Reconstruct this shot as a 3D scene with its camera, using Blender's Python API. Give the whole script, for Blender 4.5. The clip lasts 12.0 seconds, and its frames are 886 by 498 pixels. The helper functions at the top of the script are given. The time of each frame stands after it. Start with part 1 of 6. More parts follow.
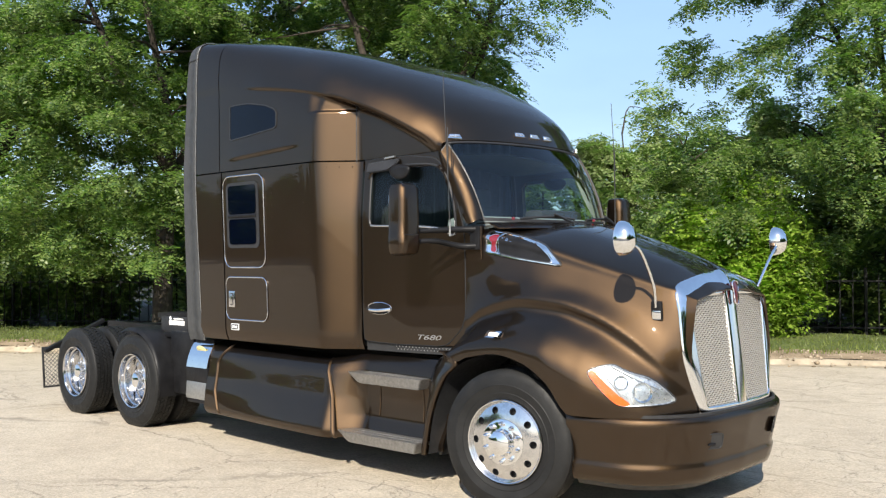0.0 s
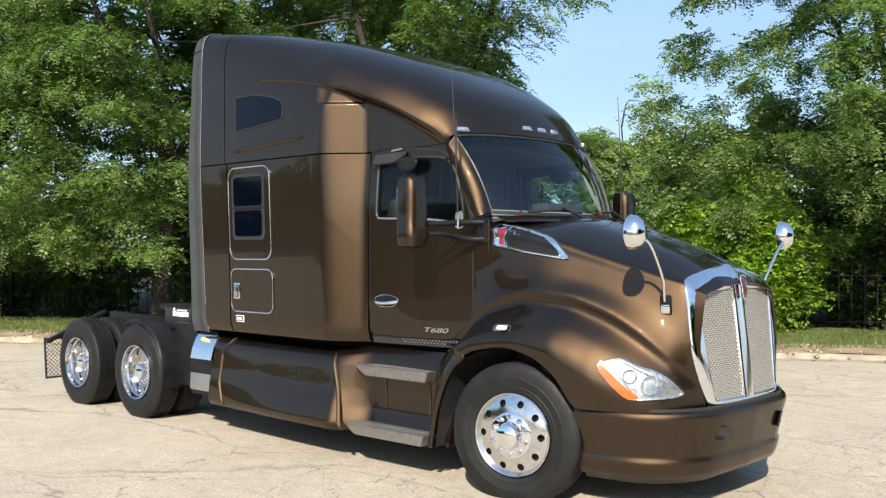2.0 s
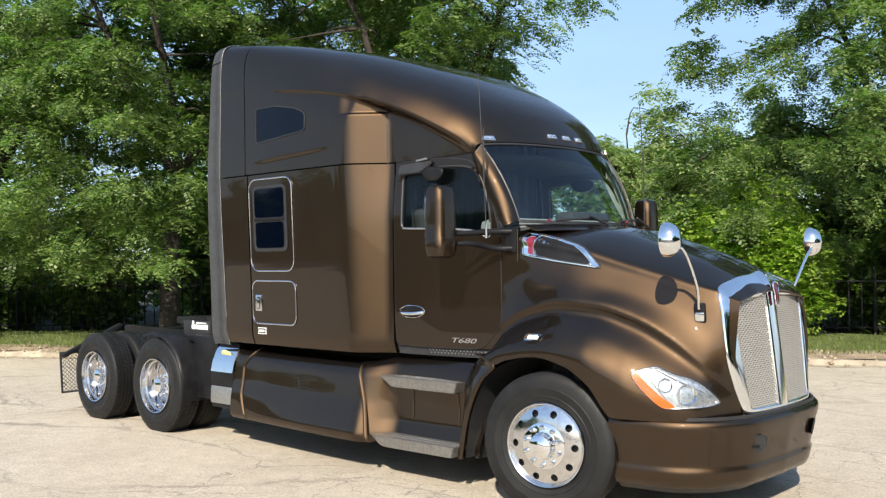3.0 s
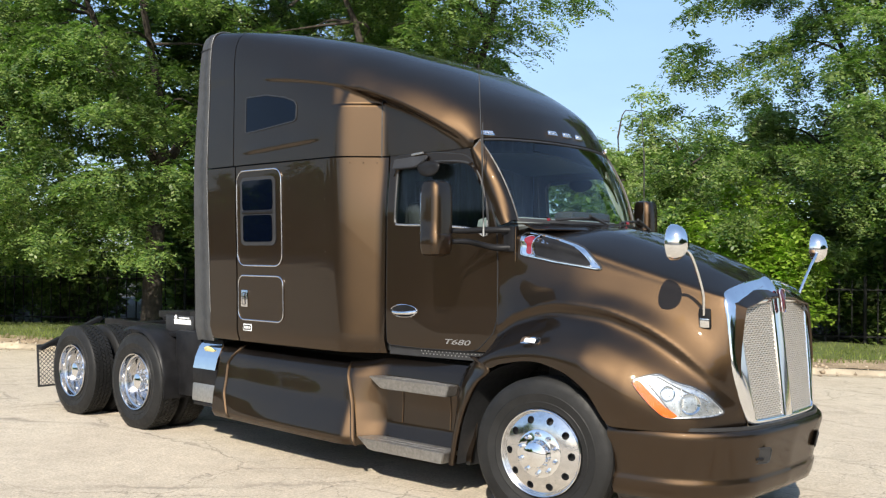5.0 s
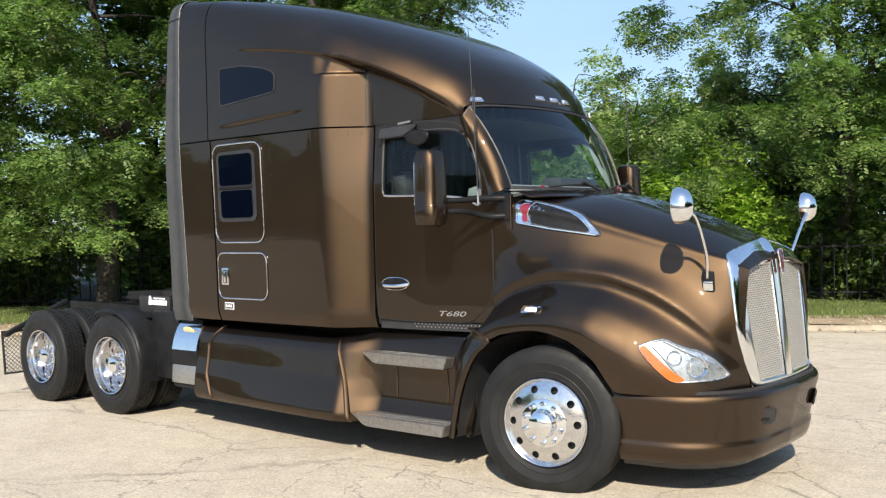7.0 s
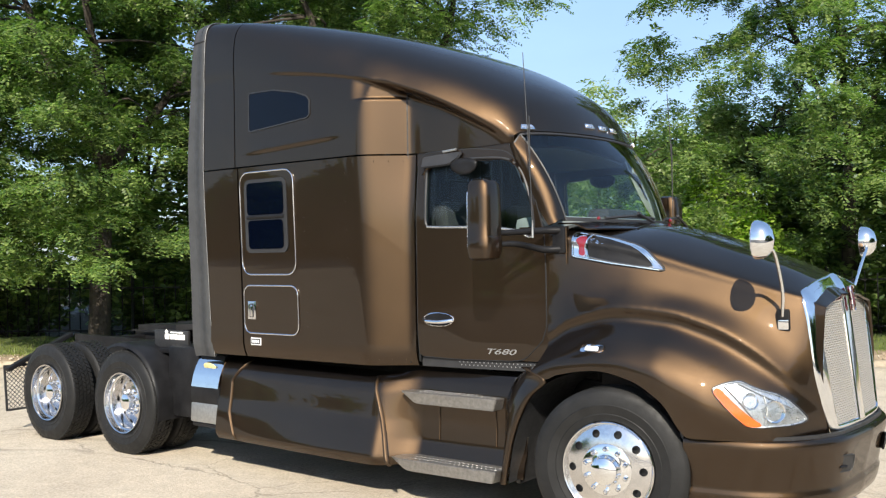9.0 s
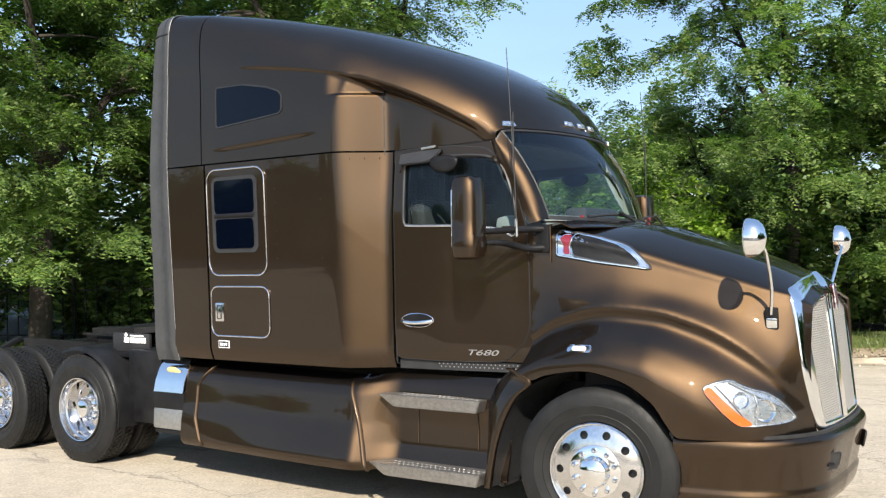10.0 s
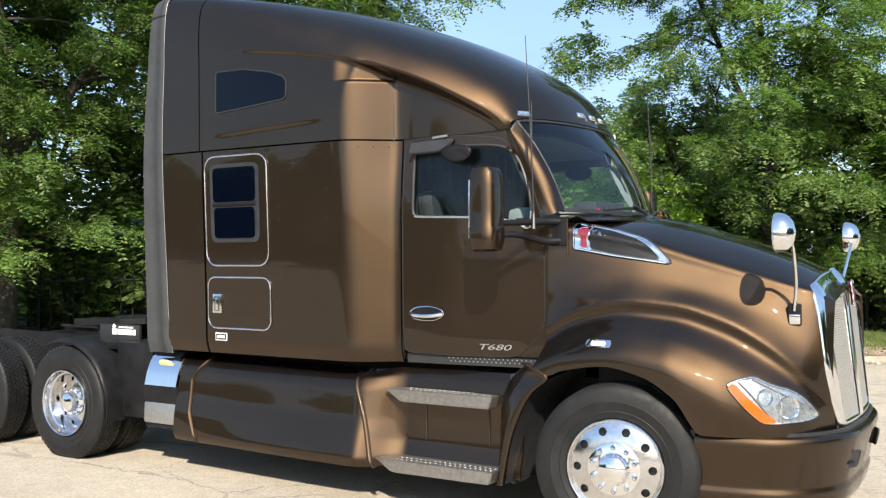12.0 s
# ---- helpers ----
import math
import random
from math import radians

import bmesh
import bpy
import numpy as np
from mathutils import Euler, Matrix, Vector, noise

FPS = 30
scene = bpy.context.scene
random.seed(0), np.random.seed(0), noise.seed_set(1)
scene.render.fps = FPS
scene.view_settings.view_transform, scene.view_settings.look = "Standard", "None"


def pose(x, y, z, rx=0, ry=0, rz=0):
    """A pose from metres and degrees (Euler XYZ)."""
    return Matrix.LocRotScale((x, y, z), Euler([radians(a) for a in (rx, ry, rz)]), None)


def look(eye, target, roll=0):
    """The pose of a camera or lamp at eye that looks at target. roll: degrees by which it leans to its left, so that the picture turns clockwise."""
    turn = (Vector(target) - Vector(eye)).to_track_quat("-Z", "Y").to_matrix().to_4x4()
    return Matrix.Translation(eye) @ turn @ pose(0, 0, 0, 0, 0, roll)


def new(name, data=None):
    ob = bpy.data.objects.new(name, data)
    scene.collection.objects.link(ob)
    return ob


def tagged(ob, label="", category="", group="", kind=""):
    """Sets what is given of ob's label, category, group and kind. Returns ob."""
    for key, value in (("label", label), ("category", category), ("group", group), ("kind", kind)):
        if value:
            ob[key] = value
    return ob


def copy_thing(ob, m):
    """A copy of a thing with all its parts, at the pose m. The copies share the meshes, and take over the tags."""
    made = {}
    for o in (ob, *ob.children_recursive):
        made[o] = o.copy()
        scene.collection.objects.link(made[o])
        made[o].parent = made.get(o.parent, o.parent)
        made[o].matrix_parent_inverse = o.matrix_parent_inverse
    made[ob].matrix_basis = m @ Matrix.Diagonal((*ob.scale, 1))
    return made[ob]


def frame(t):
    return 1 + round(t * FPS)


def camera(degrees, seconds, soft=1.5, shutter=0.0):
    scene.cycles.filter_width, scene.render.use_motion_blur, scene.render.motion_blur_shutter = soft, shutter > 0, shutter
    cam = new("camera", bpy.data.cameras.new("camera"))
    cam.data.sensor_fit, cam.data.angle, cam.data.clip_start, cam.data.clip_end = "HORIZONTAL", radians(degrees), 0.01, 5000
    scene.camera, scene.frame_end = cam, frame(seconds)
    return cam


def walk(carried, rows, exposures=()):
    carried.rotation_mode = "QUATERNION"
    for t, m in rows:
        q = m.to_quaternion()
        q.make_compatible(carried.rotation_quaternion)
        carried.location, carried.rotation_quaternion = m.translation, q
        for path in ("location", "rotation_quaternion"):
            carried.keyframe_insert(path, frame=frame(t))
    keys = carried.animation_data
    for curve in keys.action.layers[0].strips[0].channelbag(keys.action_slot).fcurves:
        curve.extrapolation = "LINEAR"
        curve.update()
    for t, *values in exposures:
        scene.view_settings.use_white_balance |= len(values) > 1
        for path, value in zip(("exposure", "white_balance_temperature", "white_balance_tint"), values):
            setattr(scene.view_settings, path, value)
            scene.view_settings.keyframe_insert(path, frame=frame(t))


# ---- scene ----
from collections import Counter

cam = camera(49.2, 12.0, soft=1.3)
PATH = [
    (0, (4.544, -6.555, 1.811), (3.16, -5.111, 1.829), -0.4),
    (0.5, (4.558, -6.574, 1.813), (3.165, -5.139, 1.832), 0.2),
    (1, (4.553, -6.577, 1.811), (3.16, -5.142, 1.823), 0.6),
    (1.5, (4.537, -6.595, 1.816), (3.153, -5.15, 1.815), 0.3),
    (2, (4.472, -6.618, 1.816), (3.095, -5.168, 1.818), -0.1),
    (2.5, (4.372, -6.676, 1.818), (2.994, -5.227, 1.833), -1.0),
    (3, (4.272, -6.746, 1.819), (2.898, -5.293, 1.841), -0.7),
    (5, (4.026, -6.596, 1.809), (2.675, -5.122, 1.83), 0.6),
    (5.5, (3.934, -6.71, 1.811), (2.612, -5.209, 1.827), 0.3),
    (6, (3.828, -6.835, 1.8), (2.541, -5.305, 1.814), 0.7),
    (6.5, (3.777, -6.851, 1.807), (2.505, -5.307, 1.801), -0.5),
    (7, (3.659, -6.721, 1.824), (2.392, -5.173, 1.78), -1.2),
    (7.5, (3.547, -6.589, 1.818), (2.266, -5.053, 1.801), -0.1),
    (7.7, (3.493, -6.587, 1.824), (2.213, -5.051, 1.828), 0.3),
    (9.3, (2.935, -6.769, 1.857), (1.721, -5.18, 1.882), -1.2),
    (9.5, (2.882, -6.724, 1.851), (1.681, -5.124, 1.883), -1.3),
    (10, (2.689, -6.809, 1.845), (1.562, -5.157, 1.863), -1.0),
    (10.5, (2.491, -6.969, 1.841), (1.426, -5.276, 1.847), -0.6),
    (11, (2.401, -7.027, 1.841), (1.345, -5.328, 1.845), -0.1),
    (11.5, (2.355, -6.965, 1.83), (1.296, -5.268, 1.839), -0.6),
    (12, (2.283, -6.879, 1.82), (1.228, -5.18, 1.829), -0.3),
]
walk(cam, [(t, look(eye, target, roll)) for t, eye, target, roll in PATH], exposures=[(0, 0.70), (7.7, 0.73), (9.3, 0.80), (12, 0.85)])
# ---------------------------------------------------------------- world, sun
SUN_WAY = Vector((0.45, -0.675, 0.575)).normalized()      # towards the sun
world = bpy.data.worlds.new("world")
scene.world = world
world.use_nodes = True
wn = world.node_tree.nodes
sky = wn.new("ShaderNodeTexSky")
sky.sky_type, sky.sun_disc = "NISHITA", False
sky.sun_elevation = math.asin(SUN_WAY.z)
sky.sun_rotation = math.atan2(SUN_WAY.x, SUN_WAY.y)
sky.dust_density, sky.air_density = 0.8, 1.0
wn["Background"].inputs[1].default_value = 0.165
veil = wn.new("ShaderNodeTexNoise")                       # thin high cloud all over the sky
veil.inputs["Scale"].default_value, veil.inputs["Detail"].default_value = 2.6, 7
spread_out = wn.new("ShaderNodeMapping")
spread_out.inputs["Scale"].default_value = (1.0, 1.0, 3.0)
thin = wn.new("ShaderNodeMapRange")
thin.inputs["From Min"].default_value, thin.inputs["From Max"].default_value = 0.30, 0.75
thin.inputs["To Min"].default_value, thin.inputs["To Max"].default_value = 0.70, 0.50
tint = wn.new("ShaderNodeMixRGB")
tint.inputs[2].default_value = (1.05, 1.68, 2.85, 1)
coord = wn.new("ShaderNodeTexCoord")
for a, b in ((coord.outputs["Generated"], spread_out.inputs[0]), (spread_out.outputs[0], veil.inputs["Vector"]), (veil.outputs["Fac"], thin.inputs["Value"]),
             (thin.outputs[0], tint.inputs[0]), (sky.outputs[0], tint.inputs[1]), (tint.outputs[0], wn["Background"].inputs[0])):
    world.node_tree.links.new(a, b)
sun = new("sun", bpy.data.lights.new("sun", "SUN"))
sun.data.energy, sun.data.angle, sun.data.color = 5.0, radians(0.55), (1.0, 0.925, 0.80)
sun.matrix_world = look(SUN_WAY * 40, (0, 0, 0))


# ---------------------------------------------------------------- materials
class Mat:
    """A node material with a few short ways to add nodes."""

    def __init__(self, name, colour=(0.5, 0.5, 0.5), rough=0.5, metal=0.0, **more):
        self.m = bpy.data.materials.new(name)
        self.m.use_nodes = True
        self.t = self.m.node_tree
        self.b = self.t.nodes["Principled BSDF"]
        self.set(self.b, **{"Base Color": (*colour, 1), "Roughness": rough, "Metallic": metal})
        for k, v in more.items():
            self.b.inputs[k.replace("_", " ")].default_value = v

    def set(self, node, **values):
        for k, v in values.items():
            node.inputs[k].default_value = v

    def node(self, kind, **inputs):
        n = self.t.nodes.new("ShaderNode" + kind)
        for k, v in inputs.items():
            k = k.replace("_", " ")
            if isinstance(v, bpy.types.NodeSocket):
                self.t.links.new(v, n.inputs[k])
            else:
                n.inputs[k].default_value = v
        return n

    def link(self, out, name):
        self.t.links.new(out, self.b.inputs[name])

    def noise(self, scale, detail=4.0, rough=0.6, vec=None):
        n = self.node("TexNoise", Scale=scale, Detail=detail, Roughness=rough)
        self.t.links.new(vec or self.coords(), n.inputs["Vector"])
        return n.outputs["Fac"]

    def coords(self):
        if not hasattr(self, "_c"):
            self._c = self.t.nodes.new("ShaderNodeNewGeometry").outputs["Position"]
        return self._c

    def ramp(self, fac, *stops):
        n = self.t.nodes.new("ShaderNodeValToRGB")
        self.t.links.new(fac, n.inputs[0])
        while len(n.color_ramp.elements) < len(stops):
            n.color_ramp.elements.new(0.5)
        for e, (p, c) in zip(n.color_ramp.elements, stops):
            e.position = p
            e.color = (*c, 1) if isinstance(c, tuple) else (c, c, c, 1)
        return n.outputs[0]

    def mix(self, fac, a, b, how="MIX"):
        n = self.t.nodes.new("ShaderNodeMixRGB")
        n.blend_type = how
        for i, v in enumerate((fac, a, b)):
            if isinstance(v, bpy.types.NodeSocket):
                self.t.links.new(v, n.inputs[i])
            elif i == 0:
                n.inputs[0].default_value = v
            else:
                n.inputs[i].default_value = (*v, 1)
        return n.outputs[0]

    def bump(self, height, strength=0.3, distance=0.01):
        n = self.node("Bump", Strength=strength, Distance=distance)
        self.t.links.new(height, n.inputs["Height"])
        self.t.links.new(n.outputs[0], self.b.inputs["Normal"])


def simple(name, colour, rough, metal=0.0, vary=0.15, scale=9.0, bump=0.0, **more):
    """A plain surface with a little unevenness in colour and gloss."""
    k = Mat(name, colour, rough, metal, **more)
    n = k.noise(scale, 6)
    lo, hi = tuple(c * (1 - vary) for c in colour), tuple(min(1, c * (1 + vary)) for c in colour)
    k.link(k.ramp(n, (0.3, lo), (0.7, hi)), "Base Color")
    r = k.noise(scale * 3.1, 5)
    k.link(k.ramp(r, (0.3, max(0.02, rough * 0.8)), (0.7, min(1, rough * 1.2))), "Roughness")
    if bump:
        k.bump(k.noise(scale * 12, 3), bump, 0.004)
    return k.m


def paint_material():
    """Near-black brown base with a soft bronze metal flake, under one clear coat."""
    k = Mat("brown_metallic_paint", (0.03, 0.021, 0.016), 0.5, 0.0)
    k.set(k.b, **{"Coat Weight": 1.0, "Coat Roughness": 0.02, "Coat IOR": 1.47, "Specular IOR Level": 0.05})
    flake = k.node("BsdfGlossy")
    flake.distribution = "BECKMANN"
    cells = k.node("TexVoronoi", Scale=900.0, Vector=k.coords())
    k.t.links.new(k.ramp(cells.outputs["Color"], (0.0, (0.150, 0.090, 0.043)), (1.0, (0.208, 0.126, 0.060))), flake.inputs["Color"])
    k.t.links.new(k.ramp(k.noise(5.0, 6), (0.3, 0.485), (0.7, 0.515)), flake.inputs["Roughness"])
    dust = k.ramp(k.noise(2.2, 7), (0.5, 0.0), (0.85, 0.035))
    k.link(k.mix(dust, (0.004, 0.0030, 0.0026), (0.13, 0.10, 0.085)), "Base Color")
    mixer = k.node("MixShader", Fac=0.28)
    k.t.links.new(k.b.outputs[0], mixer.inputs[1])
    k.t.links.new(flake.outputs[0], mixer.inputs[2])
    k.t.links.new(mixer.outputs[0], k.t.nodes["Material Output"].inputs[0])
    return k.m


def glass_material(name, tint, gloss=1.0):
    k = Mat(name)
    clear = k.node("BsdfTransparent", Color=(*tint, 1))
    shine = k.node("BsdfGlossy", Roughness=0.02)
    f = k.node("LayerWeight", Blend=0.5)
    p = k.t.nodes.new("ShaderNodeMath")
    p.operation, p.inputs[1].default_value = "POWER", 5.0
    k.t.links.new(f.outputs["Facing"], p.inputs[0])
    q = k.t.nodes.new("ShaderNodeMath")
    q.operation, q.inputs[1].default_value, q.inputs[2].default_value = "MULTIPLY_ADD", 0.91, 0.075 * gloss
    k.t.links.new(p.outputs[0], q.inputs[0])
    mixer = k.node("MixShader", Fac=q.outputs[0])
    k.t.links.new(clear.outputs[0], mixer.inputs[1])
    k.t.links.new(shine.outputs[0], mixer.inputs[2])
    k.t.links.new(mixer.outputs[0], k.t.nodes["Material Output"].inputs[0])
    return k.m


def road_material():
    k = Mat("weathered_concrete", rough=0.85)
    base = k.ramp(k.noise(0.55, 8, 0.65), (0.3, (0.485, 0.41, 0.315)), (0.7, (0.63, 0.55, 0.43)))
    grit = k.ramp(k.noise(38, 5, 0.8), (0.3, 0.56), (0.68, 1.2))
    tone = k.mix(1.0, base, grit, "MULTIPLY")
    tone = k.mix(1.0, tone, k.ramp(k.noise(5.5, 7, 0.75), (0.3, 0.80), (0.7, 1.08)), "MULTIPLY")
    warp = k.node("TexNoise", Scale=1.7, Detail=5.0, Vector=k.coords())
    bent = k.node("VectorMath")
    bent.operation = "MULTIPLY_ADD"
    k.t.links.new(warp.outputs["Color"], bent.inputs[0])
    bent.inputs[1].default_value = (0.6, 0.6, 0)
    jag = k.node("TexNoise", Scale=13.0, Detail=4.0, Vector=k.coords())
    rough_edge = k.node("VectorMath")
    rough_edge.operation = "MULTIPLY_ADD"
    k.t.links.new(jag.outputs["Color"], rough_edge.inputs[0])
    rough_edge.inputs[1].default_value = (0.11, 0.11, 0)
    k.t.links.new(k.coords(), rough_edge.inputs[2])
    k.t.links.new(rough_edge.outputs[0], bent.inputs[2])

    def cracks(scale, width, lo, hi, seed):
        v = k.node("TexVoronoi", Scale=scale)
        v.feature = "DISTANCE_TO_EDGE"
        k.t.links.new(bent.outputs[0], v.inputs["Vector"])
        line = k.ramp(v.outputs[0], (0.0, 1.0), (width, 0.0))
        m = k.node("TexNoise", Scale=0.33, Detail=2.0)
        shift = k.node("VectorMath", Vector=k.coords())
        shift.operation = "ADD"
        shift.inputs[1].default_value = (seed, seed * 2.3, 0)
        k.t.links.new(shift.outputs[0], m.inputs["Vector"])
        return k.mix(1.0, line, k.ramp(m.outputs[0], (lo, 0.0), (hi, 1.0)), "MULTIPLY")

    big = cracks(0.6, 0.0055, 0.42, 0.52, 3.0)
    fine = cracks(2.4, 0.012, 0.47, 0.58, 9.0)
    long = k.node("TexVoronoi", Scale=1.0)
    long.feature = "DISTANCE_TO_EDGE"
    turn = k.node("Mapping", Rotation=(0, 0, radians(-31)), Scale=(0.12, 0.62, 1))
    k.t.links.new(bent.outputs[0], turn.inputs["Vector"])
    k.t.links.new(turn.outputs[0], long.inputs["Vector"])
    seams = k.mix(1.0, k.ramp(long.outputs[0], (0.0, 1.0), (0.012, 0.0)), k.ramp(k.noise(0.5, 3), (0.42, 0.2), (0.58, 1.0)), "MULTIPLY")
    allc = k.mix(1.0, k.mix(1.0, big, fine, "LIGHTEN"), seams, "LIGHTEN")
    tone = k.mix(k.mix(1.0, allc, (0.62, 0.62, 0.62), "MULTIPLY"), tone, (0.09, 0.075, 0.06))
    k.link(tone, "Base Color")
    h = k.mix(1.0, k.noise(90, 5, 0.8), allc, "SUBTRACT")
    k.bump(h, 0.55, 0.012)
    return k.m


PAINT = paint_material()
CHROME = simple("chrome", (0.86, 0.87, 0.88), 0.06, 1.0, 0.03, 14)
POLISHED = simple("polished_aluminium", (0.66, 0.66, 0.665), 0.15, 1.0, 0.10, 30)
BRUSHED = simple("brushed_aluminium", (0.62, 0.62, 0.61), 0.36, 1.0, 0.12, 30)
STEEL = simple("silver_grille_steel", (0.50, 0.47, 0.42), 0.42, 0.6, 0.06, 20)
BLACK = simple("black_plastic", (0.020, 0.020, 0.021), 0.5, 0, 0.3, 8, 0.1)
SATIN = simple("satin_black_steel", (0.010, 0.010, 0.011), 0.45, 0, 0.4, 7, 0.1, Specular_IOR_Level=0.18)
RUBBER = simple("tyre_rubber", (0.0105, 0.0105, 0.0105), 0.58, 0, 0.35, 6, 0.3, Specular_IOR_Level=0.28)
GREYRUB = simple("grey_rubber", (0.042, 0.043, 0.044), 0.62, 0, 0.2, 4, 0.2)
DARK = simple("dark_interior_trim", (0.020, 0.022, 0.024), 0.7)
GREYIN = simple("grey_interior_trim", (0.20, 0.22, 0.215), 0.75)
TREAD = simple("worn_step_aluminium", (0.30, 0.29, 0.275), 0.42, 0.85, 0.2, 40, 0.1)
DULL = simple("dull_aluminium", (0.34, 0.34, 0.33), 0.45, 0.8, 0.15, 30)
MAROON = simple("maroon_enamel", (0.075, 0.007, 0.011), 0.2, 0, 0.1, 20, 0, Coat_Weight=1.0)
SMOKE = simple("smoked_glass", (0.0010, 0.0020, 0.0060), 0.04, 0, 0.1, 3, 0, Specular_IOR_Level=0.20)
GLASS = glass_material("windscreen_glass", (0.82, 0.96, 0.93), 1.15)
DOORGLASS = glass_material("door_glass", (0.70, 0.82, 0.82), 0.5)
LENS = glass_material("clear_lens", (0.93, 0.95, 0.96), 0.35)
ORANGE = simple("amber_lens", (0.78, 0.115, 0.012), 0.15, 0, 0.1, 20, 0, Coat_Weight=1.0)
RED = simple("red_enamel", (0.17, 0.012, 0.020), 0.2, 0, 0.1, 20, 0, Coat_Weight=1.0)
WHITE = simple("white_lettering", (0.78, 0.78, 0.77), 0.5)
YELLOW = simple("yellow_sticker", (0.62, 0.54, 0.25), 0.45)
BADGE = simple("silver_badge", (0.36, 0.35, 0.34), 0.35, 0.6)
REFLECTOR = simple("lamp_reflector", (0.58, 0.60, 0.62), 0.30, 0.85, 0.25, 18)
SILVER = simple("silver_reflector", (0.75, 0.76, 0.78), 0.25, 0.9)
ROAD = road_material()


# ---------------------------------------------------------------- mesh helpers
def add_mesh(name, verts, faces, material, parent=None, label="", smooth=True, sharp=None):
    me = bpy.data.meshes.new(name)
    me.from_pydata([tuple(map(float, v)) for v in verts], [], [tuple(map(int, f)) for f in faces])
    me.materials.append(material)
    if smooth:
        me.shade_smooth()
        if sharp:
            me.set_sharp_from_angle(angle=radians(sharp))
    ob = new(name, me)
    ob.parent = parent
    if label:
        tagged(ob, label)
    return ob


def part(name, bm, material, parent=None, label="", smooth=True, sharp=35):
    bmesh.ops.recalc_face_normals(bm, faces=bm.faces)
    me = bpy.data.meshes.new(name)
    bm.to_mesh(me)
    bm.free()
    me.materials.append(material)
    if smooth:
        me.shade_smooth()
        me.set_sharp_from_angle(angle=radians(sharp))
    ob = new(name, me)
    ob.parent = parent
    if label:
        tagged(ob, label)
    return ob


def thing(name, label, category, at=(0, 0, 0), group="", kind=""):
    e = new(name)
    e.location = at
    e.empty_display_size = 0.3
    return tagged(e, label, category, group, kind)


def grid_faces(n, m, loop_u=False, loop_v=False, flip=False):
    out = []
    for i in range(n if loop_u else n - 1):
        for j in range(m if loop_v else m - 1):
            a, b = i * m + j, i * m + (j + 1) % m
            c, d = ((i + 1) % n) * m + (j + 1) % m, ((i + 1) % n) * m + j
            out.append((a, d, c, b) if flip else (a, b, c, d))
    return out


def sheet(name, P, material, parent=None, label="", thick=0.0, loop_u=False, loop_v=False, flip=False, sharp=None, orient=False):
    """A surface over a grid of points P[n][m], with a thickness if one is given."""
    P = np.asarray(P, float)
    n, m, _ = P.shape
    if thick or orient:                           # outer face away from the cab's middle
        a, b, c = P[:-1, :-1], P[:-1, 1:], P[1:, :-1]
        out = a - np.array((-1.5, 0.0, 1.6))
        out = out / np.linalg.norm(out, axis=2, keepdims=True)
        flip = float(np.sum(np.cross(b - a, c - a) * out)) > 0
        flip = not flip
    faces = grid_faces(n, m, loop_u, loop_v, flip)
    if loop_v and not loop_u and np.ptp(P[0], axis=0).max() < 0.2 * np.ptp(P[-1], axis=0).max():
        faces.append(tuple(range(m)) if flip else tuple(range(m))[::-1])
    ob = add_mesh(name, P.reshape(-1, 3), faces, material, parent, label, True, sharp)
    if thick:
        me = ob.data                              # crisp rims: the open edges do not share normals with the face
        count = Counter(k for p in me.polygons for k in p.edge_keys)
        for e in me.edges:
            if count[e.key] == 1:
                e.use_edge_sharp = True
        s = ob.modifiers.new("thickness", "SOLIDIFY")
        s.thickness, s.offset = thick, -1
    return ob


def curve_at(keys, x):
    """Smooth value at x through a few (x, value...) keys, without overshoot."""
    k = np.asarray(keys, float)
    xs, v = k[:, 0], k[:, 1:]
    h = np.diff(xs)[:, None]
    d = np.diff(v, axis=0) / h
    t = np.zeros_like(v)
    t[0], t[-1] = d[0], d[-1]
    for i in range(1, len(xs) - 1):
        a, b = d[i - 1], d[i]
        t[i] = np.where(a * b > 0, 2 * a * b / np.where(a + b == 0, 1, a + b), 0)
    x = np.clip(np.asarray(x, float), xs[0], xs[-1])
    i = np.clip(np.searchsorted(xs, x, "right") - 1, 0, len(xs) - 2)
    hh = (xs[i + 1] - xs[i])
    s = ((x - xs[i]) / hh)[..., None]
    hh = hh[..., None]
    r = ((1 + 2 * s) * (1 - s) ** 2 * v[i] + s * (1 - s) ** 2 * hh * t[i]
         + s * s * (3 - 2 * s) * v[i + 1] + s * s * (s - 1) * hh * t[i + 1])
    return r[..., 0] if v.shape[1] == 1 else r


def spline(pts, n):
    """n points along a smooth line through pts, evenly by chord."""
    p = np.asarray(pts, float)
    c = np.r_[0, np.cumsum(np.linalg.norm(np.diff(p, axis=0), axis=1))]
    q = np.vstack([2 * p[0] - p[1], p, 2 * p[-1] - p[-2]])
    out = []
    for s in np.linspace(0, c[-1], n):
        i = min(max(np.searchsorted(c, s, "right") - 1, 0), len(p) - 2)
        t = (s - c[i]) / (c[i + 1] - c[i])
        a, b, d, e = q[i], q[i + 1], q[i + 2], q[i + 3]
        out.append(0.5 * ((2 * b) + (d - a) * t + (2 * a - 5 * b + 4 * d - e) * t * t + (3 * b - a - 3 * d + e) * t ** 3))
    return np.array(out)


def smoothstep(a, b, x):
    t = np.clip((np.asarray(x, float) - a) / (b - a), 0, 1)
    return t * t * (3 - 2 * t)


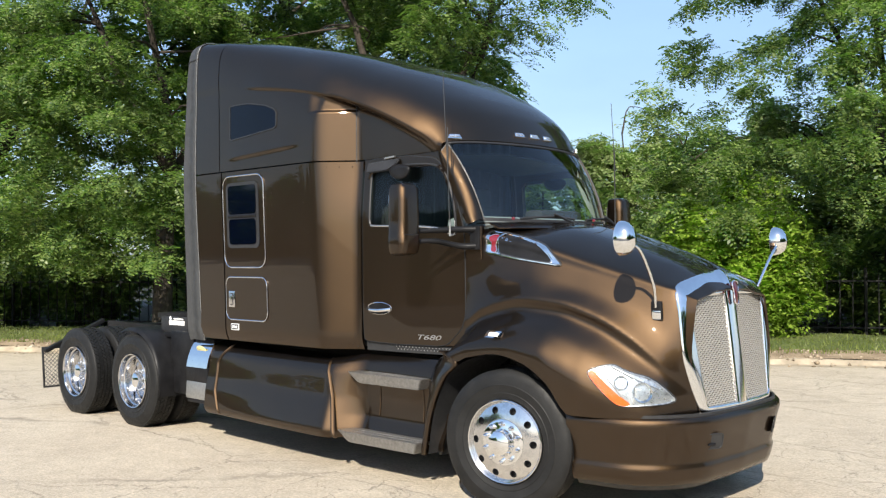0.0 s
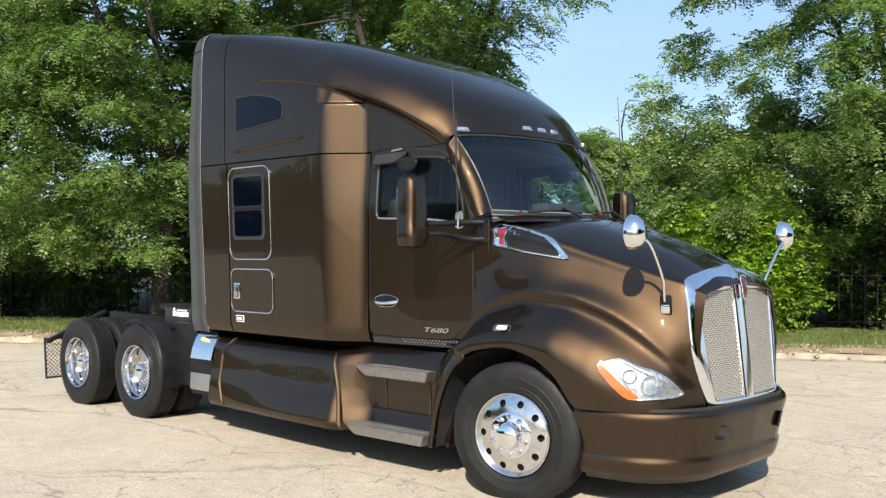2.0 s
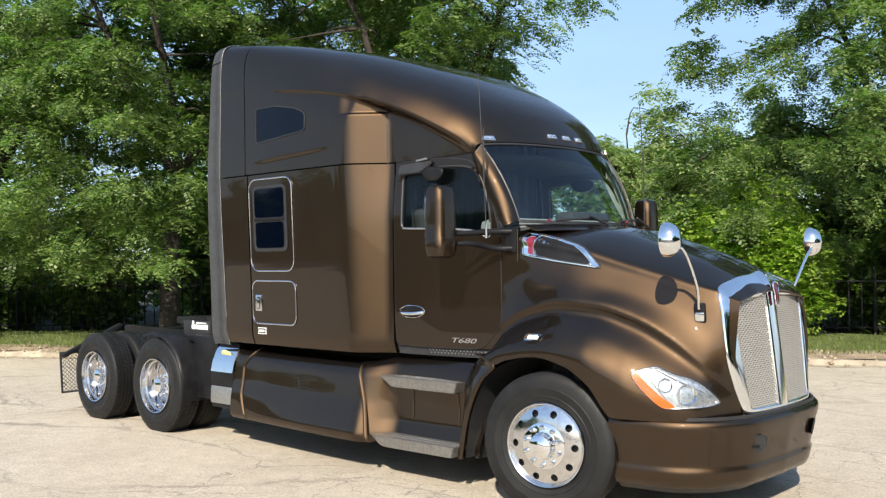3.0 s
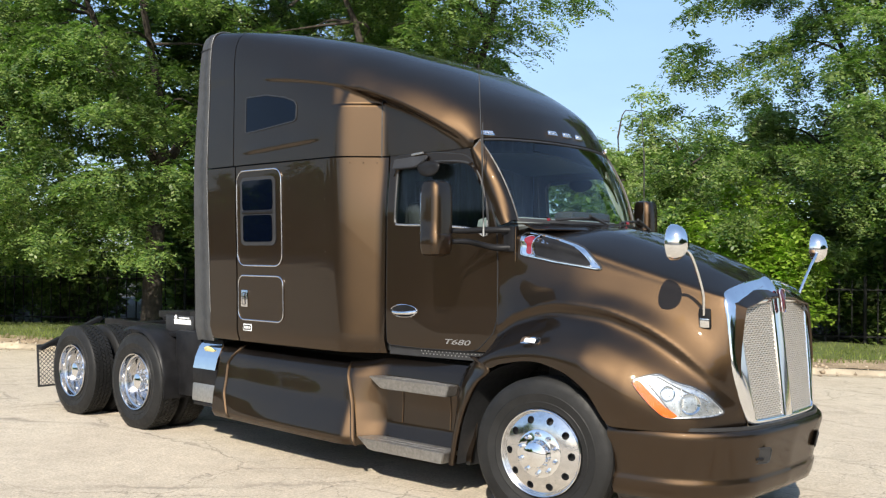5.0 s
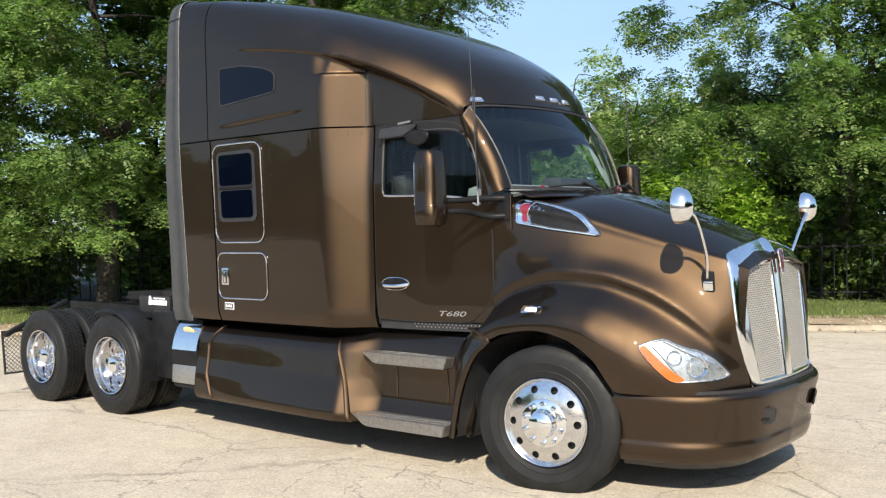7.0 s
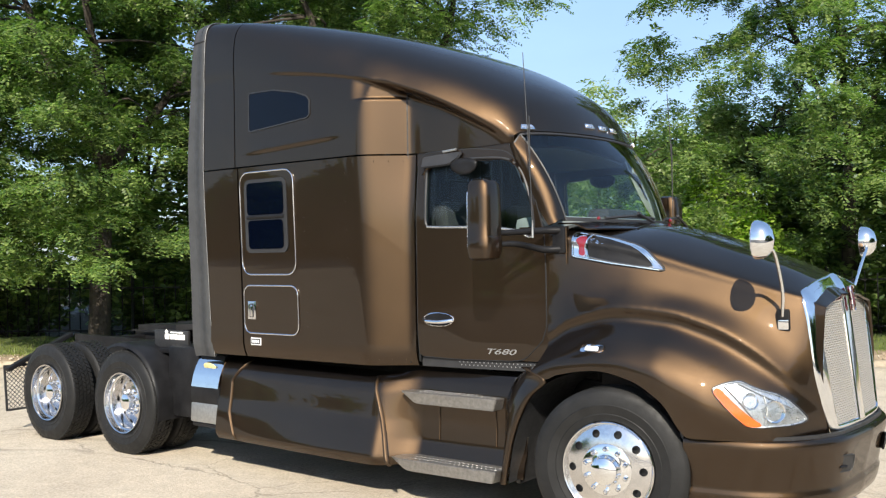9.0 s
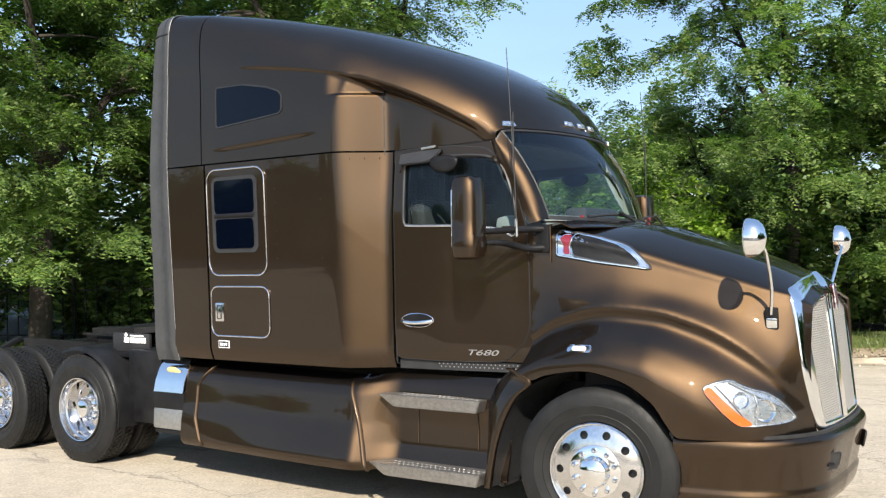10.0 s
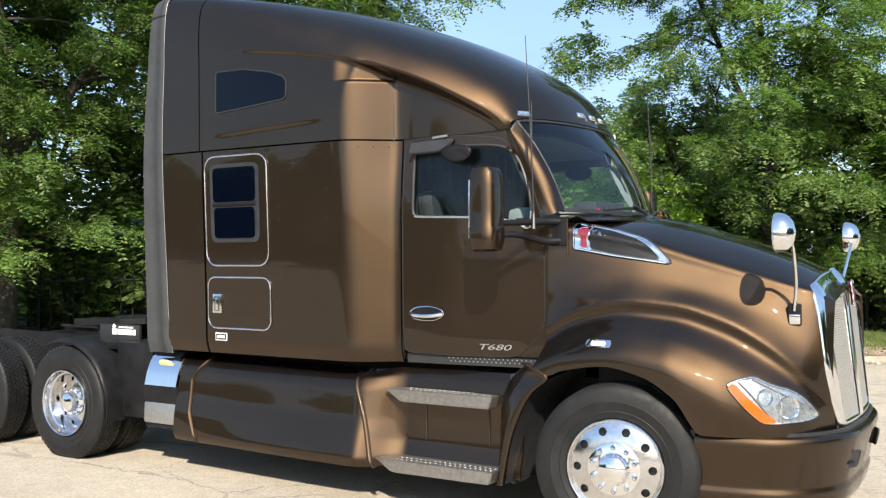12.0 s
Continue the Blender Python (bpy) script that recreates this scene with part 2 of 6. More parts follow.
def tube(name, path, radius, material, parent=None, label="", seg=10, loop=False, caps=True):
    """A round bar along a path; radius may be one number or one for each point."""
    p = np.asarray(path, float)
    n = len(p)
    r = np.full(n, radius) if np.isscalar(radius) else np.asarray(radius)
    tan = np.gradient(p, axis=0) if not loop else (np.roll(p, -1, 0) - np.roll(p, 1, 0))
    tan /= np.linalg.norm(tan, axis=1)[:, None] + 1e-9
    up = np.array((0, 0, 1.0)) if abs(tan[0][2]) < 0.9 else np.array((1.0, 0, 0))
    rings = []
    for i in range(n):
        side = np.cross(tan[i], up)
        side /= np.linalg.norm(side) + 1e-9
        up = np.cross(side, tan[i])
        a = np.linspace(0, 2 * np.pi, seg, endpoint=False)
        rings.append(p[i] + r[i] * (np.cos(a)[:, None] * side + np.sin(a)[:, None] * up))
    v = np.array(rings).reshape(-1, 3)
    f = grid_faces(n, seg, loop, True)
    if caps and not loop:
        f += [tuple(range(seg))[::-1], tuple(range((n - 1) * seg, n * seg))]
    return add_mesh(name, v, f, material, parent, label, True, 50)


def lathe(name, profile, material, parent=None, label="", seg=48, at=(0, 0, 0), axis="y", sharp=40, closed=False):
    """Turns a profile of (radius, offset) round an axis."""
    p = np.asarray(profile, float)
    a = np.linspace(0, 2 * np.pi, seg, endpoint=False)
    r, o = p[:, 0][:, None], np.repeat(p[:, 1][:, None], seg, 1)
    c, s = r * np.cos(a), r * np.sin(a)
    P = {"y": np.stack([c, o, s], 2), "x": np.stack([o, c, s], 2), "z": np.stack([c, s, o], 2)}[axis]
    P = P + np.array(at)
    return sheet(name, P, material, parent, label, 0, closed, True, False, sharp)


def block(name, size, material, parent=None, label="", at=(0, 0, 0), bevel=0.01, turn=(0, 0, 0), taper=None):
    """A box with rounded edges; taper moves the upper corners (x, y factors)."""
    bm = bmesh.new()
    bmesh.ops.create_cube(bm, size=1.0)
    for v in bm.verts:
        if taper and v.co.z > 0:
            v.co.x *= taper[0]
            v.co.y *= taper[1]
        v.co = Vector((v.co.x * size[0], v.co.y * size[1], v.co.z * size[2]))
    if bevel:
        bmesh.ops.bevel(bm, geom=bm.edges[:], offset=bevel, segments=2, affect="EDGES", profile=0.6)
    ob = part(name, bm, material, parent, label)
    ob.matrix_basis = pose(*at, *turn)
    return ob


def rounded(cx, cz, w, h, r, n=64):
    """A rounded rectangle as n points, anticlockwise from the right."""
    if np.isscalar(r):
        r = (r, r, r, r)
    c = []
    for k, (sx, sz) in enumerate(((1, 1), (-1, 1), (-1, -1), (1, -1))):
        a = np.linspace(k * np.pi / 2, (k + 1) * np.pi / 2, 9)
        c += [(cx + sx * (w / 2 - r[k]) + r[k] * np.cos(t), cz + sz * (h / 2 - r[k]) + r[k] * np.sin(t)) for t in a]
    return resample(c, n)


def resample(pts, n):
    """n points evenly along a closed outline."""
    p = np.asarray(pts, float)
    p = np.vstack([p, p[:1]])
    c = np.r_[0, np.cumsum(np.linalg.norm(np.diff(p, axis=0), axis=1))]
    s = np.linspace(0, c[-1], n, endpoint=False)
    return np.stack([np.interp(s, c, p[:, i]) for i in range(p.shape[1])], 1)


def smooth_outline(pts, n=64):
    """A closed smooth outline through pts."""
    p = np.asarray(pts, float)
    q = np.vstack([p[-2:], p, p[:3]])
    s = spline(q, n * 4)
    d0 = int(np.argmin(np.linalg.norm(s[: n * 2] - p[0], axis=1)))
    d1 = len(s) - 1 - int(np.argmin(np.linalg.norm(s[::-1][: n * 2] - p[0], axis=1)))
    return resample(s[d0:d1], n)


def disc_patch(outline, surf, rings=8, lift=0.0):
    """Points of a filled outline in (x, z), laid on a surface surf(x, z) -> half-width."""
    o = np.asarray(outline, float)
    c = o.mean(0)
    k = np.linspace(0.15, 1, rings)
    q = c + k[:, None, None] * (o - c)
    return np.dstack([q[..., 0], surf(q[..., 0], q[..., 1]) + lift, q[..., 1]])


def ring_patch(inner, outer, surf, rings=10, lift=0.0):
    k = np.linspace(0, 1, rings)[:, None, None]
    q = inner + k * (outer - inner)
    return np.dstack([q[..., 0], surf(q[..., 0], q[..., 1]) + lift, q[..., 1]])


def sided(P, s):
    """Half-widths become y on the right (s = -1) or the left (s = 1)."""
    Q = np.array(P, float)
    Q[..., 1] *= s
    return Q


# ---------------------------------------------------------------- ground
KERB = np.array((-1.9, 9.3))                     # a point of the kerb line
ALONG = np.array((0.856, 0.516))                 # its direction
AWAY = np.array((-0.516, 0.856))                 # away from the road


def beside(a, b, z=0.0):
    """A place a metres along the kerb and b metres behind it."""
    p = KERB + a * ALONG + b * AWAY
    return (p[0], p[1], z)


def strip_sheet(name, a0, a1, bs, zs, material, step, label, rough=0.0, seed=1):
    """A sheet along the kerb; bs and zs give its profile across."""
    av = np.linspace(a0, a1, int((a1 - a0) / step) + 1)
    P = []
    for a in av:
        row = []
        for b, z in zip(bs, zs):
            n = noise.noise(Vector((a * 0.8, b * 2.1, seed))) * rough
            row.append(beside(a, b + n, z + n * 0.35 * (z > 0.02)))
        P.append(row)
    return tagged(sheet(name, P, material, flip=False), label, name, kind="structure")


def grass_material():
    k = Mat("mown_grass", rough=0.9)
    t = k.ramp(k.noise(1.3, 6), (0.3, (0.075, 0.11, 0.022)), (0.7, (0.16, 0.19, 0.05)))
    d = k.ramp(k.noise(45, 4), (0.3, 0.55), (0.7, 1.25))
    k.link(k.mix(1.0, t, d, "MULTIPLY"), "Base Color")
    k.bump(k.noise(60, 4), 0.8, 0.03)
    return k.m


def dirt_material():
    k = Mat("dry_soil_and_grit", rough=0.95)
    t = k.ramp(k.noise(1.9, 7), (0.32, (0.20, 0.145, 0.09)), (0.68, (0.40, 0.31, 0.21)))
    k.link(k.mix(1.0, t, k.ramp(k.noise(40, 4), (0.3, 0.65), (0.7, 1.2)), "MULTIPLY"), "Base Color")
    k.bump(k.noise(35, 5), 0.7, 0.02)
    return k.m


GRASS, DIRT = grass_material(), dirt_material()
KERBSTONE = simple("worn_kerb_concrete", (0.33, 0.275, 0.20), 0.9, 0, 0.45, 2.2, 0.7)
UNSEEN_LOT = simple("unseen_dark_lot", (0.040, 0.040, 0.041), 0.92, 0, 0.35, 1.5, 0.5)
FLOOR = simple("woodland_floor", (0.028, 0.026, 0.016), 0.95, 0, 0.5, 2.5, 0.6)

av = np.linspace(-300, 300, 13)
tagged(sheet("ground", [[(x, y, -0.03) for y in av] for x in av], FLOOR, flip=True), "dark earth ground reaching to the horizon", "ground", kind="structure")
strip_sheet("road", -110, 60, (-17.7, -17, -16, -14, -10, -5, 0), (0,) * 7, ROAD, 5, "pale weathered concrete yard with fine cracks")
# unseen dark ground, added so the truck's side mirrors less bright concrete
strip_sheet("far_lot", -110, 110, (-120, -80, -50, -30, -22, -18, -17.6), (-0.02, -0.02, 0.0, 0.03, 0.04, 0.02, -0.01), UNSEEN_LOT, 2.0, "wide unseen dark ground added beyond the pale concrete to darken reflections", 0.5, 9)
strip_sheet("kerb", -60, 60, (-0.30, -0.04, 0.0, 0.03, 0.16, 0.2), (0.004, 0.006, 0.02, 0.075, 0.088, 0.085), KERBSTONE, 0.2, "worn broken concrete kerb and sandy gutter", 0.075)
strip_sheet("verge", -60, 60, (0.19, 0.5, 0.9, 1.2), (0.08, 0.12, 0.15, 0.14), DIRT, 0.4, "bare sandy soil strip behind the kerb", 0.10, 4)
strip_sheet("lawn", -60, 60, (0.85, 1.5, 2.6, 4.0, 4.6), (0.135, 0.16, 0.18, 0.2, 0.12), GRASS, 0.5, "strip of mown grass between kerb and trees", 0.12, 7)


# ---------------------------------------------------------------- tractor unit: body
truck = thing("semi_truck", "brown metallic conventional sleeper semi truck parked on pale concrete", "truck")

PLAN = [(-4.1, 1.235), (-3.45, 1.245), (-2.10, 1.250), (-2.06, 1.248), (-2.02, 1.239), (-1.98, 1.222), (-1.935, 1.196), (-1.785, 1.090), (-1.762, 1.073), (-1.748, 1.064),
        (-1.73, 1.059), (-1.66, 1.055), (-1.35, 1.035), (-0.95, 0.985), (-0.55, 0.94), (-0.3, 0.925)]


def body_w(x, z):
    """Half-width of cab and sleeper sides."""
    x, z = np.asarray(x, float), np.asarray(z, float)
    w = curve_at(PLAN, x)
    rear = 1 - smoothstep(-2.2, -1.6, x)
    w = w + rear * 0.045 * smoothstep(1.1, 2.9, z)
    w = w - 0.035 * (1 - smoothstep(1.02, 1.17, z)) ** 2
    return w - 0.04 * (1 - rear) * smoothstep(2.1, 2.75, z)


def swoosh(x):
    """Height of the crease below the roof's shoulder."""
    return curve_at([(-3.3, 3.43), (-3.05, 3.395), (-2.54, 3.325), (-2.2, 3.265), (-2.0, 3.215), (-1.75, 3.112), (-1.53, 3.03), (-1.32, 2.935), (-1.16, 2.85), (-1.0, 2.755), (-0.9, 2.665)], x)


TOP = [(0.0, -0.612, 2.772), (0.025, -0.685, 2.89), (0.06, -0.80, 3.04), (0.12, -1.0, 3.20), (0.3, -1.6, 3.51), (0.53, -2.45, 3.78), (0.8, -3.4, 3.945), (1.0, -3.93, 3.995)]
END_X = -3.93
SEAM_Z = 2.655


def lip(d, fade):
    """A pressed line: a sharp step outwards that runs out gently above."""
    return smoothstep(0.0, 0.026, d) * np.exp(-np.maximum(d, 0) / fade)


def roof_section(u, n=210):
    xc, zc = curve_at(TOP, u)
    xe = xc - 0.235 * (1 - u) ** 2.2
    ye = curve_at([(-4.1, 1.285), (-3.4, 1.292), (-2.1, 1.285), (-1.6, 1.20), (-1.2, 1.08), (-0.88, 0.945)], xe)
    ze = SEAM_Z + 0.03 * (1 - u) ** 8
    e = curve_at([(0, 5.0), (0.12, 3.6), (0.3, 3.5), (0.53, 4.8), (0.75, 8.5), (0.87, 13), (1, 18.0)], u)
    th = np.linspace(0, np.pi / 2, 400) ** 1.0
    c, s = np.cos(th) ** (2 / e), np.sin(th) ** (2 / e)
    dense = np.stack([ye * np.maximum(c, 0), ze + (zc - ze) * s], 1)
    arc = np.r_[0, np.cumsum(np.linalg.norm(np.diff(dense, axis=0), axis=1))]
    even = np.linspace(0, arc[-1], n)
    y, z = np.interp(even, arc, dense[:, 0]), np.interp(even, arc, dense[:, 1])
    y[-1] = 0
    x = xc + (xe - xc) * (y / ye) ** 2
    low = body_w(x, np.full_like(z, SEAM_Z))
    k = smoothstep(swoosh(x) - 0.03, swoosh(x) + 0.075, z)
    lower = np.minimum(low, y)
    y = lower * (1 - k) + y * k
    y = y + 0.022 * lip(z - swoosh(x), 0.16) * smoothstep(-3.15, -2.75, x) * (1 - smoothstep(-1.1, -0.92, x))
    ledge = smoothstep(3.072, 3.098, z) * (1 - smoothstep(swoosh(x) - 0.03, swoosh(x) + 0.05, z)) * smoothstep(-2.16, -2.02, x) * (1 - smoothstep(-1.80, -1.70, x))
    y = y - 0.030 * ledge                         # the corner's flat top, below the groove
    line = curve_at([(-3.4, 2.74), (-2.9, 2.765), (-2.2, 2.80)], x)
    y = y + 0.013 * lip(z - line, 0.09) * smoothstep(-3.4, -3.1, x) * (1 - smoothstep(-2.5, -2.2, x))
    return np.stack([x, y, z], 1)


us = np.r_[np.linspace(0, 0.12, 18)[:-1], np.linspace(0.12, 0.62, 95)[:-1], np.linspace(0.62, 1, 30)]
half = np.array([roof_section(u) for u in us])
right = sided(half, -1)
whole = np.concatenate([right, sided(half, 1)[:, ::-1][:, 1:]], 1)
cut = int(np.searchsorted(-curve_at(TOP, us)[:, 0], 3.47))
roof = sheet("roof", whole[: cut + 1], PAINT, truck, "swept high sleeper roof in brown metallic paint", 0.02, flip=True)
cap = sheet("roof_trim", whole[cut:], PAINT, truck, "rear roof fairing behind a panel gap", 0.02, flip=True)
for ob, dx in ((cap, -0.012),):
    ob.location.x = dx

for s in (-1, 1):
    xs, zs = np.linspace(-3.455, -1.695, 60), np.linspace(1.03, SEAM_Z - 0.012, 30)
    X, Z = np.meshgrid(xs, zs, indexing="ij")
    sheet("sleeper_side", sided(np.dstack([X, body_w(X, Z), Z]), s), PAINT, truck, "", 0.02, flip=s < 0)
    xs = np.linspace(END_X, -3.475, 12)
    zs = np.linspace(1.03, SEAM_Z - 0.012, 30)
    X, Z = np.meshgrid(xs, zs, indexing="ij")
    sheet("side_fairing", sided(np.dstack([X, body_w(X, Z), Z]), s), PAINT, truck, "", 0.02, flip=s < 0)
    # rubber extender along the rear edge, up to the roof
    zs = np.linspace(1.0, SEAM_Z, 16)[:-1]
    low_part = np.stack([np.full_like(zs, END_X), body_w(np.full_like(zs, END_X), zs), zs], 1)
    loop = np.concatenate([low_part, half[-1] * np.array((0, 1, 1)) + np.array((END_X, 0, 0))])
    P = []
    for x, y, z in loop:
        reach = curve_at([(1.0, 0.29), (2.6, 0.25), (3.5, 0.21), (4.0, 0.17)], z)
        x0 = x + curve_at([(1.0, 0.03), (2.6, 0.0), (4.0, 0.06)], z)
        P.append([(x0 - reach * k, y * s * (1 - i), z - d) for k, i, d in ((0, 0.001, 0), (0.06, -0.004, 0), (0.35, 0.0, 0), (0.36, 0.008, 0), (0.7, 0.006, 0), (1, 0.012, 0.01))])
    top_row = min(range(len(P)), key=lambda i: abs(P[i][0][2] - 3.80) + (0 if abs(P[i][0][1]) > 1.0 else 9))
    tube("extender_seam", [(p[0], p[1] * 1.003, p[2]) for p in P[top_row]], 0.006, BLACK, truck, "", 5)
    sheet("side_extender", P, GREYRUB, truck, "grey ribbed rubber side extender", 0.02)
    tube("extender_trim", [(p[0][0], p[0][1] * 1.004, p[0][2]) for p in P[:150:3]], 0.0028, DULL, truck, "", 6)
sheet("rear_wall", [[(-4.0, y, z) for z in (1.03, 2.0, 3.0, 3.7)] for y in np.linspace(-1.2, 1.2, 5)], BLACK, truck, "", 0.03)
sheet("cab_floor", [[(x, y, 1.04) for y in np.linspace(-0.9, 0.9, 5)] for x in (-4.0, -2.0, -0.6)], BLACK, truck, "", 0.04)


# doors with their windows
def door_outline():
    p = [(-0.60, 1.75), (-0.61, 2.02), (-0.672, 2.25), (-0.80, 2.52), (-0.93, 2.62), (-1.2, 2.655), (-1.6, 2.65), (-1.672, 2.60),
         (-1.675, 2.0), (-1.675, 1.3), (-1.66, 1.11), (-1.3, 1.10), (-0.85, 1.105), (-0.765, 1.125), (-0.635, 1.255), (-0.60, 1.36)]
    return resample(p, 96)


def window_outline():
    p = [(-0.685, 2.02), (-0.70, 2.22), (-0.78, 2.45), (-0.88, 2.545), (-1.0, 2.575), (-1.25, 2.58), (-1.5, 2.575), (-1.575, 2.555), (-1.59, 2.50),
         (-1.59, 2.2), (-1.585, 2.11), (-1.54, 2.085), (-1.1, 2.07), (-0.82, 2.04), (-0.72, 1.99)]
    return resample(smooth_outline(p, 96), 96)


def matched(inner, outer):
    """Turns the inner outline so that both start at the same angle."""
    best = min(range(len(inner)), key=lambda k: float(np.sum((np.roll(inner, -k, 0) - outer) ** 2)))
    return np.roll(inner, -best, 0)


for s in (-1, 1):
    o = door_outline()
    w = matched(window_outline(), o)
    door = sheet("door", sided(ring_patch(w, o, body_w, 16), s), PAINT, truck, "brown cab door with tinted window", 0.03, False, True, flip=s < 0)
    pane = sheet("window", sided(disc_patch(w, body_w, 8, -0.018), s), DOORGLASS, door, "tinted side window", 0, False, True, orient=True)
    pane.visible_shadow = False
    rim = np.c_[w[:, 0], body_w(w[:, 0], w[:, 1]) + 0.002, w[:, 1]]
    tube("window_seal", sided(rim, s), 0.011, BLACK, door, "black rubber window seal", 6, True)
    edge = np.c_[o[:, 0], body_w(o[:, 0], o[:, 1]) - 0.010, o[:, 1]]
    tube("door_gap", sided(edge, s), 0.010, BLACK, door, "", 5, True)

# windscreen between the header and the cowl
ys = np.linspace(-1, 1, 41)
edge_y = half[0, ::-1, 1]
head = np.array([(np.interp(abs(0.94 * k), edge_y, half[0, ::-1, 0]) - 0.004, 0.94 * k, np.interp(abs(0.94 * k), edge_y, half[0, ::-1, 2]) - 0.018) for k in ys])
base = np.array([(-0.235 - 0.29 * k * k, 0.865 * k, 2.085 + 0.02 * k * k) for k in ys])
t = np.r_[0, 0.025, np.linspace(0.09, 0.91, 10), 0.965, 1][:, None, None]
bulge = np.array((1, 0, 0.6)) * 0.035
P = head + t * (base - head) + (t * (1 - t) * 4) * bulge
inset = P[1:-1, 1:-1]
screen = sheet("windscreen", inset, GLASS, truck, "large curved tinted windscreen", 0, orient=True)
screen.visible_shadow = False
for name, rows in (("screen_border", P[:2] * np.array((1, 1, 1)) + np.array((0, 0, 0.012))), ("screen_border", P[-2:])):
    sheet(name, rows, BLACK, truck, "", 0.012)
for s in (-1, 1):
    k = 0 if s < 0 else -1
    a = P[:, 1 if s < 0 else -2] + np.array((0.006, 0.006 * s, 0.0))
    tube("screen_seal", a, 0.008, BLACK, truck, "", 5)
    e = P[:, k] + np.array((0.022, 0.014 * s, 0.004))
    b = np.array([(-0.885 + 0.32 * q - 0.03 * math.sin(q * 3.1), (0.945 - 0.0 * q) * s, 2.67 - 0.60 * q) for q in np.linspace(0, 1, 14)])
    mid = (e + b) / 2 + np.array((0.016, 0.016 * s, 0))
    prof_p = np.stack([a, e, mid, b], 1)
    fine_p = np.array([spline(r, 12) for r in prof_p])
    sheet("windscreen_pillar", fine_p, PAINT, truck, "painted windscreen pillar", 0.02, flip=s > 0)
    sheet("pillar_trim", fine_p[:, ::-1] - np.array((0.04, 0.03 * s, 0.0)), GREYIN, truck, "pale inner pillar trim", 0)
    X, Z = np.meshgrid(np.linspace(-1.69, -0.86, 20), np.linspace(2.56, 2.70, 5), indexing="ij")
    sheet("door_header", sided(np.dstack([X, body_w(X, Z) - 0.012, Z]), s), PAINT, truck, "", 0.01)


# ---------------------------------------------------------------- hood and fenders
X0, X1 = -0.56, 1.185
RAILS = [
    [(-.56, 0, 2.13), (0, 0, 2.06), (.4, 0, 1.945), (.8, 0, 1.80), (1.05, 0, 1.69), (1.2, 0, 1.625)],
    [(-.56, .45, 2.10), (0, .42, 2.035), (.4, .38, 1.92), (.8, .34, 1.78), (1.05, .30, 1.672), (1.2, .28, 1.61)],
    [(-.56, .90, 2.03), (0, .80, 1.925), (.4, .725, 1.80), (.8, .645, 1.675), (1.05, .58, 1.60), (1.2, .54, 1.555)],
    [(-.56, .945, 1.93), (0, .85, 1.83), (.4, .775, 1.715), (.8, .695, 1.60), (1.05, .635, 1.53), (1.2, .565, 1.48)],
    [(-.56, .955, 1.65), (0, .905, 1.66), (.4, .84, 1.58), (.8, .765, 1.44), (1.05, .698, 1.28), (1.2, .605, 1.15)],
    [(-.56, .985, 1.335), (-.35, .99, 1.455), (0, .982, 1.530), (.3, .95, 1.505), (.6, .905, 1.415), (.85, .85, 1.275), (1.03, .768, 1.115), (1.2, .565, .93)],
    [(-.56, .995, 1.305), (-.35, 1.002, 1.425), (0, .996, 1.50), (.3, .963, 1.475), (.6, .918, 1.385), (.85, .862, 1.245), (1.03, .776, 1.085), (1.2, .560, .91)],
    [(-.56, .985, 1.235), (-.35, .985, 1.35), (0, .978, 1.42), (.3, .950, 1.395), (.6, .905, 1.30), (.85, .852, 1.16), (1.03, .770, 1.015), (1.2, .545, .87)],
    [(-.56, 1.10, 1.14), (-.35, 1.11, 1.24), (0, 1.115, 1.30), (.3, 1.105, 1.27), (.6, 1.07, 1.15), (.85, .975, 1.01), (1.03, .835, .91), (1.2, .53, .82)],
    [(-.56, 1.20, 1.085), (-.35, 1.205, 1.15), (0, 1.205, 1.185), (.3, 1.20, 1.14), (.6, 1.15, .95), (.85, 1.01, .83), (1.03, .86, .79), (1.2, .50, .77)],
    [(-.56, 1.215, 1.080), (-.50, 1.215, 1.052), (-.445, 1.215, 1.026), (-.35, 1.215, 1.062), (-.06, 1.215, 1.105), (.17, 1.21, 1.06), (.38, 1.19, .93), (.53, 1.12, .715), (.85, .99, .705), (1.03, .86, .70), (1.2, .49, .70)],
]
hx = np.linspace(X0, X1, 90)
rails = np.array([curve_at(r, hx) for r in RAILS])         # rail, station, (y, z)
HALF = np.array([spline(np.c_[np.full(len(RAILS), x), rails[:, i]], 72) for i, x in enumerate(hx)])
HALF[:, 0, 1] = 0
ahead = np.maximum(0, HALF[:, :, 0] - 0.006 - np.interp(HALF[:, :, 2], (0.70, 0.891, 1.165, 1.436, 1.555, 1.62), (1.195, 1.174, 1.142, 1.103, 1.068, 1.06)))
HALF[:, :, 1] -= 0.55 * ahead * smoothstep(0.2, 0.45, HALF[:, :, 1])     # tucks under the grille surround
HALF[:, :, 2] -= 0.5 * ahead * smoothstep(1.45, 1.6, HALF[:, :, 2])
hood_all = np.concatenate([sided(HALF, -1)[:, ::-1], sided(HALF, 1)[:, 1:]], 1)
hood = sheet("hood", hood_all, PAINT, truck, "sloping hood with bulging front fenders", 0.015, flip=False)


